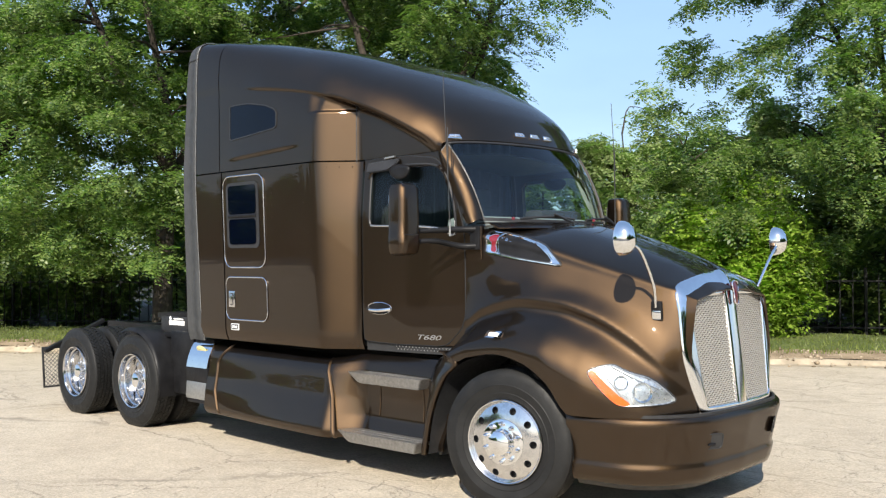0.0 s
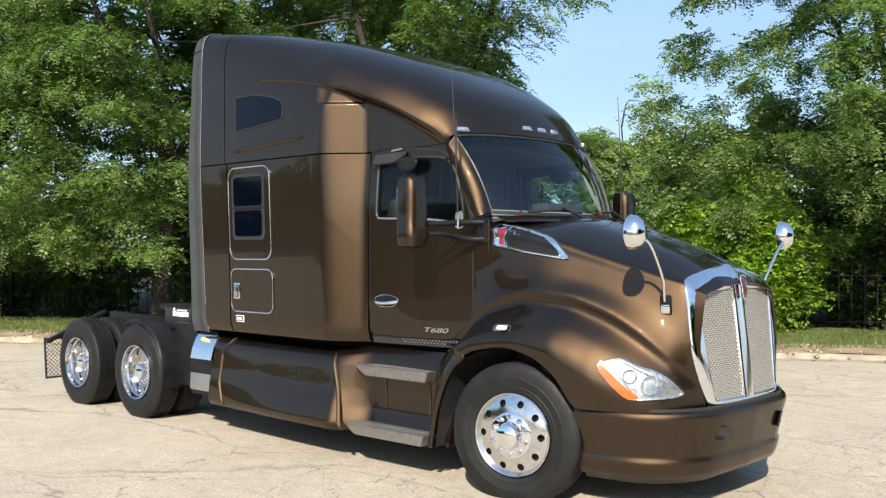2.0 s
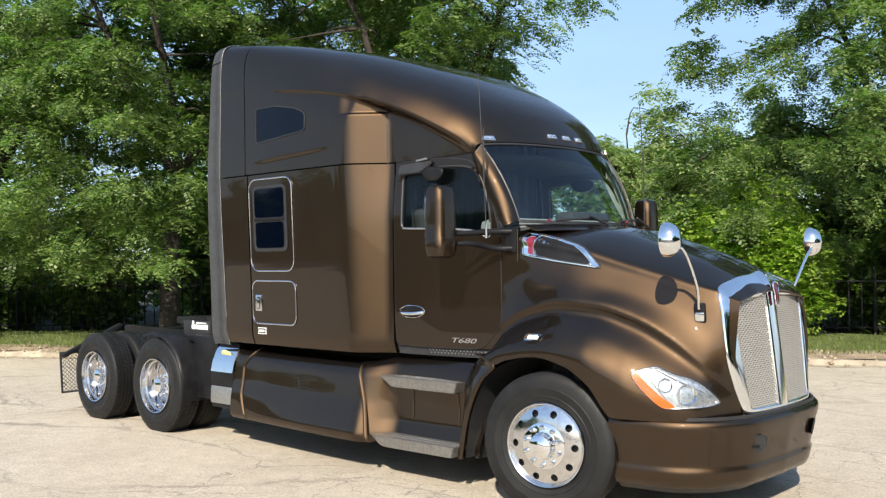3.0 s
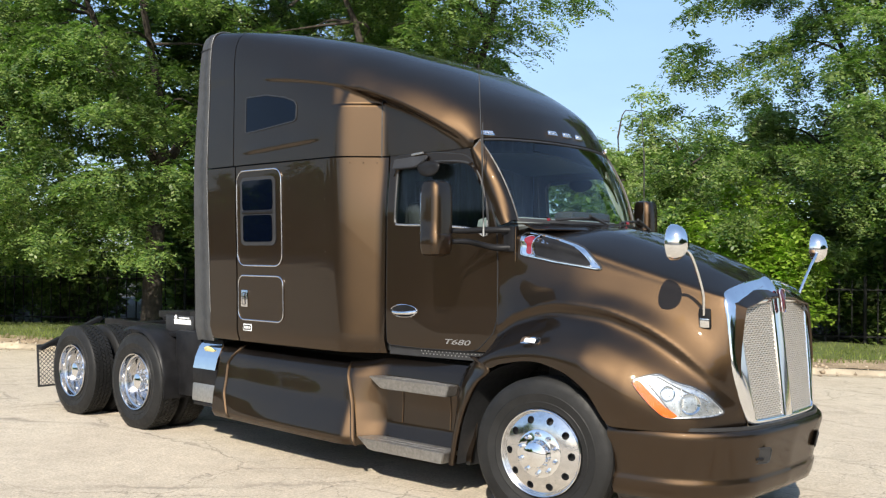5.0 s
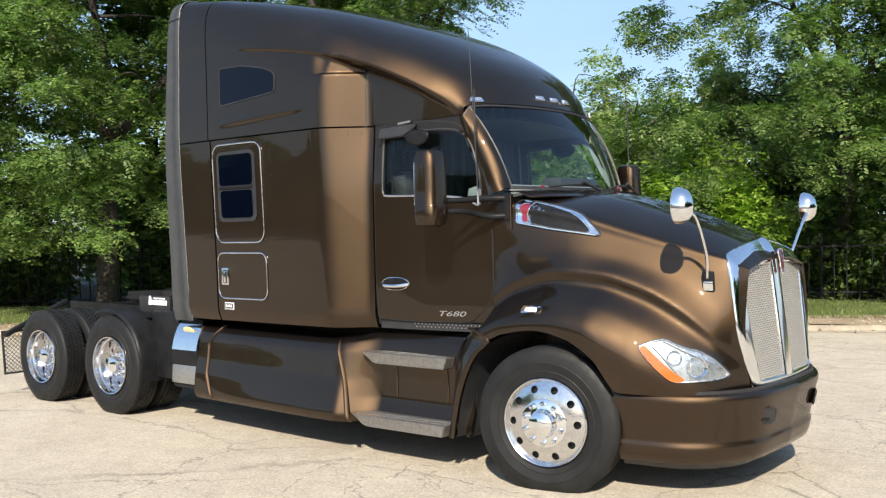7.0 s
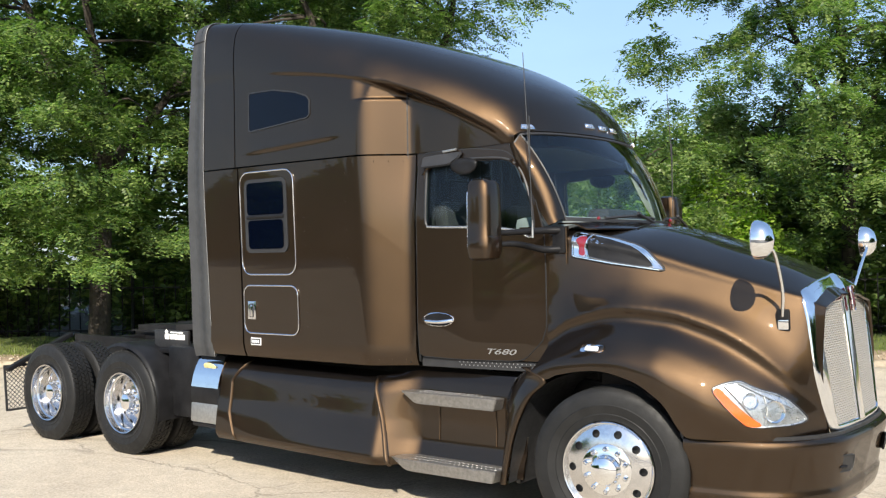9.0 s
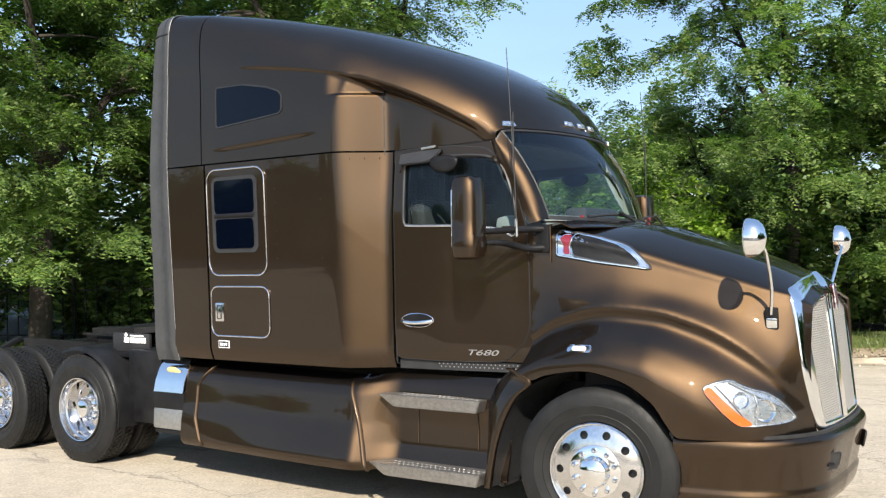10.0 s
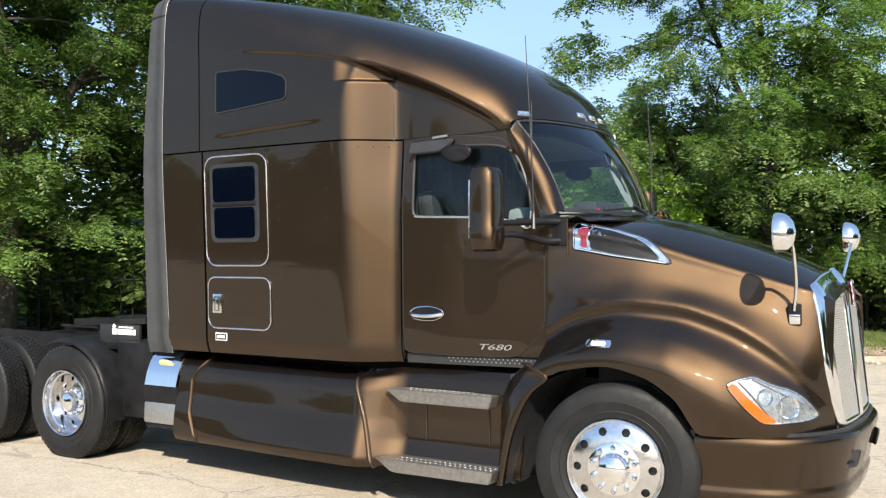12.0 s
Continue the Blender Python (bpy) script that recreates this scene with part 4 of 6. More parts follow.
for s in (-1, 1):
    # headlamp
    o = smooth_outline([(0.678, 1.022), (0.715, 1.053), (0.765, 1.070), (0.81, 1.072), (0.86, 1.045), (0.92, 1.017), (0.99, 0.99), (1.05, 0.945), (1.098, 0.88), (1.118, 0.832),
                        (1.09, 0.808), (1.00, 0.800), (0.91, 0.797), (0.86, 0.808), (0.80, 0.862), (0.735, 0.94)], 88)
    lampo = hood_patch("headlamp", o, 0.004, REFLECTOR, truck, "clear swept-back headlamp with amber corner", s)
    lens = hood_patch("lens", o, 0.034, LENS, lampo, "clear curved lens", s, 10, 0)
    lens.visible_shadow = False
    hood_ring("lens_seal", o, 0.004, 0.006, BLACK, lampo, "", s)
    hood_ring("lens_rim", o + (o.mean(0) - o) * 0.03, 0.016, 0.004, REFLECTOR, lampo, "", s)
    a = smooth_outline([(0.686, 1.018), (0.716, 1.034), (0.752, 0.996), (0.808, 0.934), (0.868, 0.872), (0.932, 0.812), (0.87, 0.805), (0.812, 0.855), (0.742, 0.938)], 56)
    hood_patch("amber_corner", a, 0.022, ORANGE, lampo, "amber turn signal", s, 5)
    for cx, cz, r in ((0.87, 0.955, 0.048), (0.985, 0.890, 0.066)):
        y = float(hood_w(cx, cz))
        bowl = lathe("lamp_bowl", [(0.012, -0.05), (r * .6, -0.03), (r * .95, 0.012), (r, 0.014), (r * 1.06, 0.0)], CHROME, lampo, "", 28)
        bowl.matrix_basis = pose(cx, (y + 0.012) * s, cz, 0, 0, 45 if s < 0 else 135) @ pose(0, 0, 0, 0, 0, 180 if s < 0 else 0)
        ball = lathe("bulb", [(0.001, 0.03), (0.016, 0.025), (0.024, 0.005), (0.024, -0.02)], LENS, lampo, "", 16)
        ball.matrix_basis = bowl.matrix_basis
    for p in (((0.735, 1.045), (0.80, 0.975), (0.90, 0.84)), ((0.80, 1.060), (0.93, 0.985), (1.06, 0.905)), ((0.93, 0.99), (0.955, 0.90), (0.945, 0.815))):
        q = spline([(x, float(hood_w(x, z)) + 0.016, z) for x, z in p], 12)
        tube("lamp_divider", sided(q, s), 0.0045, DULL, lampo, "", 5)
    # fender marker lamp
    o = rounded(-0.115, 1.245, 0.175, 0.046, 0.015, 40)
    mk = hood_patch("fender_marker", o, 0.008, CHROME, truck, "small chrome-framed fender marker lamp", s, 4)
    hood_patch("marker_lens", rounded(-0.115, 1.247, 0.10, 0.026, 0.008, 32), 0.014, WHITE, mk, "", s, 3)
    # air intake with badge
    o = resample([(-0.392, 2.008), (-0.38, 2.014), (-0.254, 1.993), (-0.096, 1.958), (0.031, 1.920), (0.09, 1.895), (0.135, 1.865), (0.17, 1.83), (0.20, 1.797), (0.241, 1.757), (0.240, 1.75), (0.22, 1.748), (0.067, 1.772), (-0.12, 1.799), (-0.276, 1.829), (-0.375, 1.847), (-0.388, 1.858)], 110)
    vent = hood_patch("air_intake", o, 0.010, CHROME, truck, "chrome-edged side air intake", s, 8, 0.008)
    hood_ring("intake_seal", o, 0.002, 0.011, BLACK, vent, "", s)
    hood_ring("intake_rim", o + (o.mean(0) - o) * 0.02, 0.012, 0.006, CHROME, vent, "", s)
    o2 = resample([(-0.255, 1.972), (-0.138, 1.947), (-0.001, 1.908), (0.055, 1.88), (0.096, 1.850), (0.135, 1.808), (0.14, 1.792), (0.12, 1.789), (0.025, 1.801), (-0.106, 1.820), (-0.235, 1.847), (-0.25, 1.86)], 72)
    o2 = o2.mean(0) + (o2 - o2.mean(0)) * np.array((1.16, 1.24))
    hood_patch("intake_mesh", o2, 0.013, SATIN, vent, "black recessed mesh", s, 5)
    hood_ring("intake_edge", o2, 0.016, 0.006, CHROME, vent, "", s)
    o3 = smooth_outline([(-0.345, 1.985), (-0.30, 1.985), (-0.278, 1.955), (-0.295, 1.92), (-0.29, 1.855), (-0.335, 1.862), (-0.338, 1.92), (-0.358, 1.955)], 40)
    hood_patch("badge", o3, 0.020, RED, vent, "red enamel badge", s, 4)
    hood_ring("badge_rim", o3, 0.018, 0.004, CHROME, vent, "", s)
    # hood mirror
    base_p = np.array((0.985, (float(hood_w(0.985, 1.43)) + 0.02) * s, 1.435))
    foot = block("hood_mirror", (0.080, 0.030, 0.135), SATIN, truck, "chrome convex hood mirror on a bent stalk", tuple(base_p), 0.012, (-8 * s, 0, 10 * s * -1))
    def to_foot(p):
        return [tuple(foot.matrix_basis.inverted() @ Vector(q)) for q in p]
    stalk = spline([(0.985, base_p[1] + 0.02 * s, 1.46), (1.01, 0.79 * s, 1.60), (1.03, 0.93 * s, 1.78), (1.035, 1.03 * s, 1.87), (1.01, 1.10 * s, 1.895), (0.98, 1.125 * s, 1.90)], 26)
    block("foot_cover", (0.066, 0.012, 0.062), CHROME, foot, "", (0, 0.014 * s, -0.028), 0.008)
    tube("stalk", to_foot(stalk), 0.011, CHROME, foot, "chrome stalk", 8)
    rows = []
    for k in np.linspace(0, 1, 10):
        rr = 0.104 * math.sqrt(max(0.0, 1 - k ** 2.4)) + 0.001
        rows.append([(0.975 + 0.11 * k, 1.137 * s + rr * 0.80 * math.cos(a), 1.93 + rr * 1.1 * math.sin(a)) for a in np.linspace(0, 2 * np.pi, 28, endpoint=False)])
    shell = sheet("mirror_shell", [to_foot(r) for r in rows], CHROME, foot, "chrome mirror shell", 0, False, True, flip=False)
    disc = [[(0.972, 1.137 * s + 0.100 * q * 0.80 * math.cos(a), 1.93 + 0.100 * q * 1.1 * math.sin(a)) for a in np.linspace(0, 2 * np.pi, 28, endpoint=False)] for q in (0.02, 0.6, 1)]
    sheet("mirror_face", [to_foot(r) for r in disc], SILVER, foot, "", 0.004, False, True, flip=True)
    # tow opening as a flat black patch, its inner dark put into the colour
    o = rounded(0.0, 0.0, 0.185, 0.105, 0.022, 40)
    def on_bumper(u, v, lift):
        near = np.argsort(np.abs(pb[:, 1] - 0.5))[:2]
        x0, y0 = 1.283 - 0.40 * u, 0.485 + u * 0.92
        off = float(np.interp(-(0.535 + v), [-z for _, z in prof], [o_ for o_, _ in prof]))
        return (x0 + 0.92 * (off + lift), (y0 + 0.40 * (off + lift)) * s, 0.535 + v)
    pocket = sheet("tow_hole_patch", [[on_bumper(u * q, v * q, 0.004) for u, v in o] for q in (0.15, 0.6, 1.0)], BLACK, truck, "flat black patch for the dark inside a tow opening", 0.006, False, True)
    tube("pocket_edge", [on_bumper(u, v, 0.004) for u, v in o], 0.005, BLACK, pocket, "", 5, True)
    tube("tow_pin", [on_bumper(u, -0.02, 0.008) for u in (-0.03, 0.0, 0.03)], 0.009, SATIN, pocket, "", 6)
# gap under the hood and lower lip
lip = []
for (x, y) in np.concatenate([np.c_[pb[::-1, 0], -pb[::-1, 1]], pb[1:]]):
    n = np.array((x - 0.3, y)) / np.hypot(x - 0.3, y)
    lip.append([(x - n[0] * o, y - n[1] * o, z) for o, z in ((0.14, 0.26), (0.16, 0.235), (0.19, 0.195), (0.21, 0.19))])
sheet("bumper_lip", lip, BLACK, truck, "black plastic lip under the bumper", 0.01, flip=True)
sheet("bumper_gap", [[(p[0] - 0.03, p[1] * 0.985, z) for z in (0.69, 0.735)] for p in np.concatenate([np.c_[pb[::-1, 0], -pb[::-1, 1]], pb[1:]])], BLACK, truck, "", 0.02, flip=True)
# plain black block added under the hood in place of the shade there
block("bay_blackout", (1.45, 1.36, 0.95), BLACK, truck, "black block standing for the dark under the hood", (0.38, 0, 0.98), 0.05, (0, 0, 0), (1, 0.9))

# wavy mesh of the two grille panels
for s in (-1, 1):
    for z in np.arange(0.772, 1.528, 0.0145):
        h = float(grille_half(z)) - 0.002
        ys = np.linspace(0.070, h, 34)
        wave = 0.0055 * np.sin(ys * 2 * np.pi / 0.045 + (0 if int(round(z / 0.0145)) % 2 else np.pi))
        P = [[(grille_x(y, z) - 0.004 + dx, y * s, z + w + dz) for dx, dz in ((-0.010, -0.0054), (0.001, -0.0040), (0.001, 0.0040), (-0.010, 0.0054))] for y, w in zip(ys, wave)]
        bar = sheet("grille_bar", P, STEEL, grille, "", 0, flip=s > 0)
        bar.matrix_parent_inverse = grille.matrix_basis.inverted()
o = smooth_outline([(-0.03, 1.625), (0.03, 1.625), (0.042, 1.59), (0.03, 1.55), (0.024, 1.47), (-0.024, 1.47), (-0.03, 1.55), (-0.042, 1.59)], 40)
c = o.mean(0)
P = [[(1.207 - 0.114 * ((c + (p - c) * q)[1] - 1.55) + 0.012 * (1 - q * q), *(c + (p - c) * q)) for p in o] for q in (0.02, 0.5, 0.85, 1.0)]
badge = sheet("nose_badge", P, MAROON, truck, "maroon enamel badge on the grille's crown", 0.02, False, True)
tube("nose_badge_rim", [(1.208 - 0.114 * (p[1] - 1.55), *p) for p in o], 0.005, CHROME, truck, "", 6, True)


# ---------------------------------------------------------------- skirts, steps
SK = [[(-3.9, 0.98, 1.00), (-2.0, 1.0, 0.965), (-1.95, 0.988, 0.965), (-1.90, 0.988, 0.965), (-1.72, 0.955, 0.985), (-1.66, 0.95, 0.985), (-0.7, 0.97, 0.99)],
      [(-3.9, 1.08, 0.965), (-2.0, 1.105, 0.915), (-1.95, 1.093, 0.915), (-1.90, 1.080, 0.915), (-1.72, 1.010, 0.92), (-1.66, 1.0, 0.92), (-0.7, 1.02, 0.93)],
      [(-3.9, 1.155, 0.88), (-2.0, 1.16, 0.83), (-1.95, 1.148, 0.83), (-1.90, 1.126, 0.83), (-1.72, 1.034, 0.84), (-1.66, 1.02, 0.84), (-0.7, 1.055, 0.84)],
      [(-3.9, 1.19, 0.66), (-2.0, 1.2, 0.62), (-1.95, 1.188, 0.62), (-1.90, 1.157, 0.62), (-1.72, 1.038, 0.62), (-1.66, 1.02, 0.62), (-0.7, 1.02, 0.62)],
      [(-3.9, 1.222, 0.50), (-2.6, 1.238, 0.49), (-2.0, 1.248, 0.48), (-1.95, 1.236, 0.48), (-1.90, 1.196, 0.48), (-1.72, 1.052, 0.47), (-1.66, 1.03, 0.47), (-0.7, 1.03, 0.47)],
      [(-3.9, 1.235, 0.34), (-2.0, 1.29, 0.335), (-1.95, 1.278, 0.335), (-1.90, 1.237, 0.335), (-1.72, 1.092, 0.35), (-1.66, 1.07, 0.35), (-0.7, 1.08, 0.34)],
      [(-3.9, 1.20, 0.285), (-2.0, 1.26, 0.275), (-1.95, 1.248, 0.275), (-1.90, 1.212, 0.275), (-1.72, 1.080, 0.29), (-1.66, 1.06, 0.29), (-0.7, 1.08, 0.29)]]


def skirt_at(x):
    p = np.array([[x, *curve_at(r, x)] for r in SK])
    c = np.r_[0, np.cumsum(np.linalg.norm(np.diff(p, axis=0), axis=1))]
    at = np.linspace(0, c[-1], 40)
    sharp_p = np.stack([np.interp(at, c, p[:, i]) for i in range(3)], 1)
    soft = spline(p, 40)
    return sharp_p * 0.65 + soft * 0.35


for s in (-1, 1):
    sx = np.r_[np.linspace(-3.87, -2.05, 30), np.linspace(-2.0, -1.4, 24), np.linspace(-1.35, -0.72, 10)]
    P = np.array([skirt_at(x) for x in sx])
    skirt = sheet("tank_fairing", sided(P, s), PAINT, truck, "brown painted tank fairing with two straps", 0.015, flip=s > 0)
    for x0, lean in ((-3.70, ((0.28, 0.10), (0.53, 0.0), (0.80, -0.01), (0.97, 0.12))), (-2.06, ((0.28, 0.27), (0.50, 0.19), (0.93, 0.0)))):
        rows = []
        for k, (ax, ay, az) in enumerate(skirt_at(x0)[2:-1]):
            dx = np.interp(az, [q for q, _ in lean], [v for _, v in lean])
            rows.append([(ax + dx + o, (ay + l) * s, az) for o, l in ((-0.020, -0.004), (-0.017, 0.008), (-0.008, 0.017), (0.004, 0.019), (0.014, 0.011), (0.021, -0.004))])
        sheet("strap", rows, PAINT, skirt, "painted tank strap", 0, flip=s < 0)
    # two tread steps
    for zt, y0, y1, xa, xb, h in ((0.845, 0.98, 1.165, -1.79, -0.89, 0.085), (0.362, 1.03, 1.275, -1.80, -0.83, 0.085)):
        bm = bmesh.new()
        pts = [(xa, y1 - 0.02), (xa + 0.12, y1), (xb, y1 - 0.01), (xb, y0), (xa + 0.05, y0)]
        lowp = [(xa + 0.14, y1 - 0.02), (xa + 0.20, y1 - 0.004), (xb - 0.03, y1 - 0.012), (xb - 0.03, y0), (xa + 0.15, y0)]
        tv = [bm.verts.new((x, y * s, zt)) for x, y in pts]
        bv = [bm.verts.new((x, y * s, zt - h)) for x, y in lowp]
        bm.faces.new(tv)
        bm.faces.new(bv[::-1])
        for i in range(5):
            j = (i + 1) % 5
            bm.faces.new((tv[i], bv[i], bv[j], tv[j]))
        bmesh.ops.bevel(bm, geom=bm.edges[:], offset=0.006, segments=2, affect="EDGES")
        step = part("step", bm, TREAD, truck, "brushed aluminium tread step")
        bmn = bmesh.new()
        for i, x in enumerate(np.arange(xa + 0.15, xb - 0.06, 0.040)):
            for k in range(4):
                yy = y1 - 0.040 - 0.032 * k
                m = Matrix.Translation((x + 0.020 * (k % 2), yy * s, zt)) @ Matrix.Rotation(0.6 if k % 2 else -0.6, 4, "Z") @ Matrix.Diagonal((0.016, 0.006, 0.0035, 1))
                bmesh.ops.create_icosphere(bmn, subdivisions=1, radius=1, matrix=m)
        tagged(part("step_stud", bmn, TREAD, step, "raised grip studs"), kind="stuff")
    # seams of the tank seen between the steps
    for x in (-1.50, -0.98):
        p = skirt_at(x)[12:29]
        tube("tank_seam", sided(p, s) + np.array((0, 0.004 * s, 0)), 0.005, PAINT, skirt, "", 5)
    # fairing behind the front wheel arch
    rows = []
    for q in np.linspace(0, 1, 28):
        z = 1.092 - 0.815 * q
        xf = float(curve_at([(0.27, -0.772), (0.33, -0.763), (0.438, -0.744), (0.596, -0.707), (0.773, -0.639), (0.913, -0.552), (1.006, -0.442), (1.016, -0.440), (1.097, -0.603)], z))
        xr = float(curve_at([(0.27, -0.875), (0.80, -0.872), (0.93, -0.83), (1.02, -0.765), (1.06, -0.72), (1.097, -0.665)], z))
        rows.append([(xr, 1.03 * s, z - 0.01), (xr + 0.03, (1.09 + 0.05 * q) * s, z - 0.005), (xr + 0.45 * (xf - xr), (1.165 + 0.03 * q) * s, z), (xf - 0.05, (1.205 + 0.02 * q) * s, z),
                     (xf - 0.012, (1.215 + 0.02 * q) * s, z), (xf, (1.205 + 0.02 * q) * s, z), (xf - 0.004, (1.185 + 0.02 * q) * s, z)])
    sheet("arch_fairing", rows, PAINT, truck, "painted fairing behind the front wheel", 0.01, flip=s < 0)
    # wheel well liner
    arch = spline([(-0.775, 0.28), (-0.752, 0.438), (-0.715, 0.596), (-0.647, 0.773), (-0.556, 0.913), (-0.442, 1.002), (-0.309, 1.058), (-0.166, 1.092), (0.031, 1.085),
                   (0.221, 1.018), (0.365, 0.905), (0.455, 0.795), (0.52, 0.69), (0.55, 0.42)], 40)
    sheet("wheel_liner", [[(x, y * s, z) for y in (0.60, 0.80, 0.95, 1.185 if x < 0.30 else 1.185 - 0.9 * (x - 0.30))] for x, z in arch], BLACK, truck, "black wheel well liner", 0)
    # black block added behind the wheel to stand for the shade there
    block("well_blackout", (0.04, 0.85, 0.75), BLACK, truck, "", (-0.80, 0.60 * s, 0.62), 0.01)
    # step box behind the tank, bright cover over black
    box = block("battery_box", (0.36, 0.56, 0.62), SATIN, truck, "black battery box with bright step covers", (-4.05, 0.84 * s, 0.70), 0.04)
    block("black_band", (0.40, 0.10, 0.16), SATIN, truck, "", (-4.06, 1.15 * s, 0.645), 0.02)
    block("black_band", (0.40, 0.10, 0.05), SATIN, truck, "", (-4.06, 1.14 * s, 0.375), 0.02)
    rows = [[(x - 0.07 * (1.03 - z), y * s, z) for y, z in ((0.90, 1.045), (1.03, 1.03), (1.10, 0.985), (1.15, 0.91), (1.185, 0.82), (1.205, 0.715))] for x in np.linspace(-4.225, -3.85, 6)]
    ob = sheet("bright_cover", rows, CHROME, truck, "mirror-bright curved step cover", 0.008, flip=s > 0)
    block("silver_plate", (0.385, 0.10, 0.18), DULL, truck, "scuffed silver plate", (-4.065, 1.157 * s, 0.481), 0.022, (3 * s, 0, 0))
    lathe("oval_sticker", [(0.001, 0.004), (0.9, 0.004), (1.0, 0.0)], YELLOW, truck, "yellow oval sticker", 28, axis="y").matrix_basis = Matrix.Translation((-4.03, 1.163 * s, 0.90)) @ Euler((radians(-25 * s), 0, 0)).to_matrix().to_4x4() @ Matrix.Diagonal((0.085, 1.0 * s, 0.040, 1))


# ---------------------------------------------------------------- wheels
def tread_blocks(name, parent, rows, radius, count, depth, skew, label):
    """Lugs round a tyre: rows of (offset, width)."""
    V, F = [], []
    for r, (o, w) in enumerate(rows):
        for i in range(count):
            a0 = 2 * np.pi * (i + 0.5 * (r % 2)) / count
            da = 2 * np.pi / count * 0.40
            k = len(V)
            for rad, f in ((radius - 0.01, 1.0), (radius + depth, 0.93)):
                for oo, aa in ((-0.5, -1), (0.5, -1), (0.5, 1), (-0.5, 1)):
                    a = a0 + aa * da * f + skew * oo * (1 if r % 2 else -1)
                    V.append((rad * math.cos(a), o + oo * w * f, rad * math.sin(a)))
            F += [(k + 4, k + 5, k + 6, k + 7)] + [(k + i0, k + (i0 + 1) % 4, k + 4 + (i0 + 1) % 4, k + 4 + i0) for i0 in range(4)]
    return tagged(add_mesh(name, V, F, RUBBER, parent, label, False), kind="stuff")


def tyre(parent, r, w, rim, name="tyre", lugs=True, shift=0.0):
    """A tyre with bulged sidewalls; its outer face lies at y = 0 and it runs to y = w."""
    R = r - (0.012 if lugs else 0.0)
    prof = [(rim, 0.035), (rim + 0.012, 0.018), (rim + 0.05, 0.004), (rim + 0.055, 0.0075), (rim + 0.11, -0.004), (rim + 0.115, 0.0), (R - 0.055, 0.006), (R - 0.03, 0.016), (R - 0.012, 0.026), (R, 0.042)]
    if lugs:
        prof += [(R, w - 0.042)]
    else:
        for g in np.linspace(0.075, w - 0.075, 4):
            prof += [(R, g - 0.007), (R - 0.012, g - 0.005), (R - 0.012, g + 0.005), (R, g + 0.007)]
        prof += [(R, w - 0.042)]
    prof += [(R - 0.03, w - 0.016), (R - 0.08, w), (rim + 0.05, w - 0.004), (rim, w - 0.035)]
    t = lathe(name, prof, RUBBER, parent, "black rubber tyre", 72, sharp=28)
    if lugs:
        tread_blocks("tread" if name == "tyre" else "inner_tread", parent, [(0.052, 0.040), (0.098, 0.040), (0.140, 0.036), (0.182, 0.040), (0.228, 0.040)], R, 64, 0.010, 0.05, "blocky drive tread").location.y = shift
    return t


def hub_bolts(parent, n, r, y, length, size, name="wheel_nut", material=CHROME):
    made = None
    for i in range(n):
        a = 2 * math.pi * (i + 0.5) / n
        if made is None:
            made = lathe(name, [(size, 0.0), (size, -length * .55), (size * .8, -length * .8), (size * .35, -length), (0.0005, -length)], material, parent, "", 10)
            ob = made
        else:
            ob = new(name, made.data)
            ob.parent = parent
        ob.matrix_basis = pose(r * math.cos(a), y, r * math.sin(a))


def punched_disc(name, r0, r1, y0, y1, holes, hr, hc, material, parent, label):
    """A wheel disc with round hand holes, dished from y1 at r0 to y0 at r1."""
    V, F = [], []
    per = 24
    for h in range(holes):
        a0 = 2 * math.pi * h / holes
        half_a = math.pi / holes
        ring_o, ring_i = [], []
        for k in range(per):
            t = 2 * math.pi * k / per
            hx_, hz_ = hc + hr * math.cos(t), hr * math.sin(t)
            c, s2 = math.cos(t), math.sin(t)
            m = max(abs(c), abs(s2))
            u, v = c / m, s2 / m
            rad = hc + (r1 - hc) * u if u > 0 else hc + (hc - r0) * u
            ang = a0 + half_a * v
            ring_o.append((rad, ang))
            ring_i.append((math.hypot(hx_, hz_), a0 + math.atan2(hz_, hx_)))
        k0 = len(V)
        for q in (0, 0.5, 1):
            for (ra, aa), (rb, ab) in zip(ring_o, ring_i):
                rad, ang = ra + (rb - ra) * q, aa + (ab - aa) * q
                V.append((rad * math.cos(ang), y1 + (y0 - y1) * ((rad - r0) / (r1 - r0)) ** 1.5, rad * math.sin(ang)))
        for rad, ang in ring_i:
            V.append((rad * math.cos(ang), y1 + (y0 - y1) * ((rad - r0) / (r1 - r0)) ** 1.5 + 0.03, rad * math.sin(ang)))
        for q in range(3):
            for k in range(per):
                F.append((k0 + q * per + k, k0 + (q + 1) * per + k, k0 + (q + 1) * per + (k + 1) % per, k0 + q * per + (k + 1) % per))
    bm = bmesh.new()
    vs = [bm.verts.new(v) for v in V]
    for f in F:
        bm.faces.new([vs[i] for i in f])
    bmesh.ops.remove_doubles(bm, verts=bm.verts[:], dist=0.0006)
    return part(name, bm, material, parent, label, True, 50)


def stand(w, down):
    """Flattens the tyres where they bear on the ground."""
    for ob in w.children:
        if "tyre" in ob.name or "tread" in ob.name:
            for v in ob.data.vertices:
                if v.co.z < -down:
                    v.co.z = -down


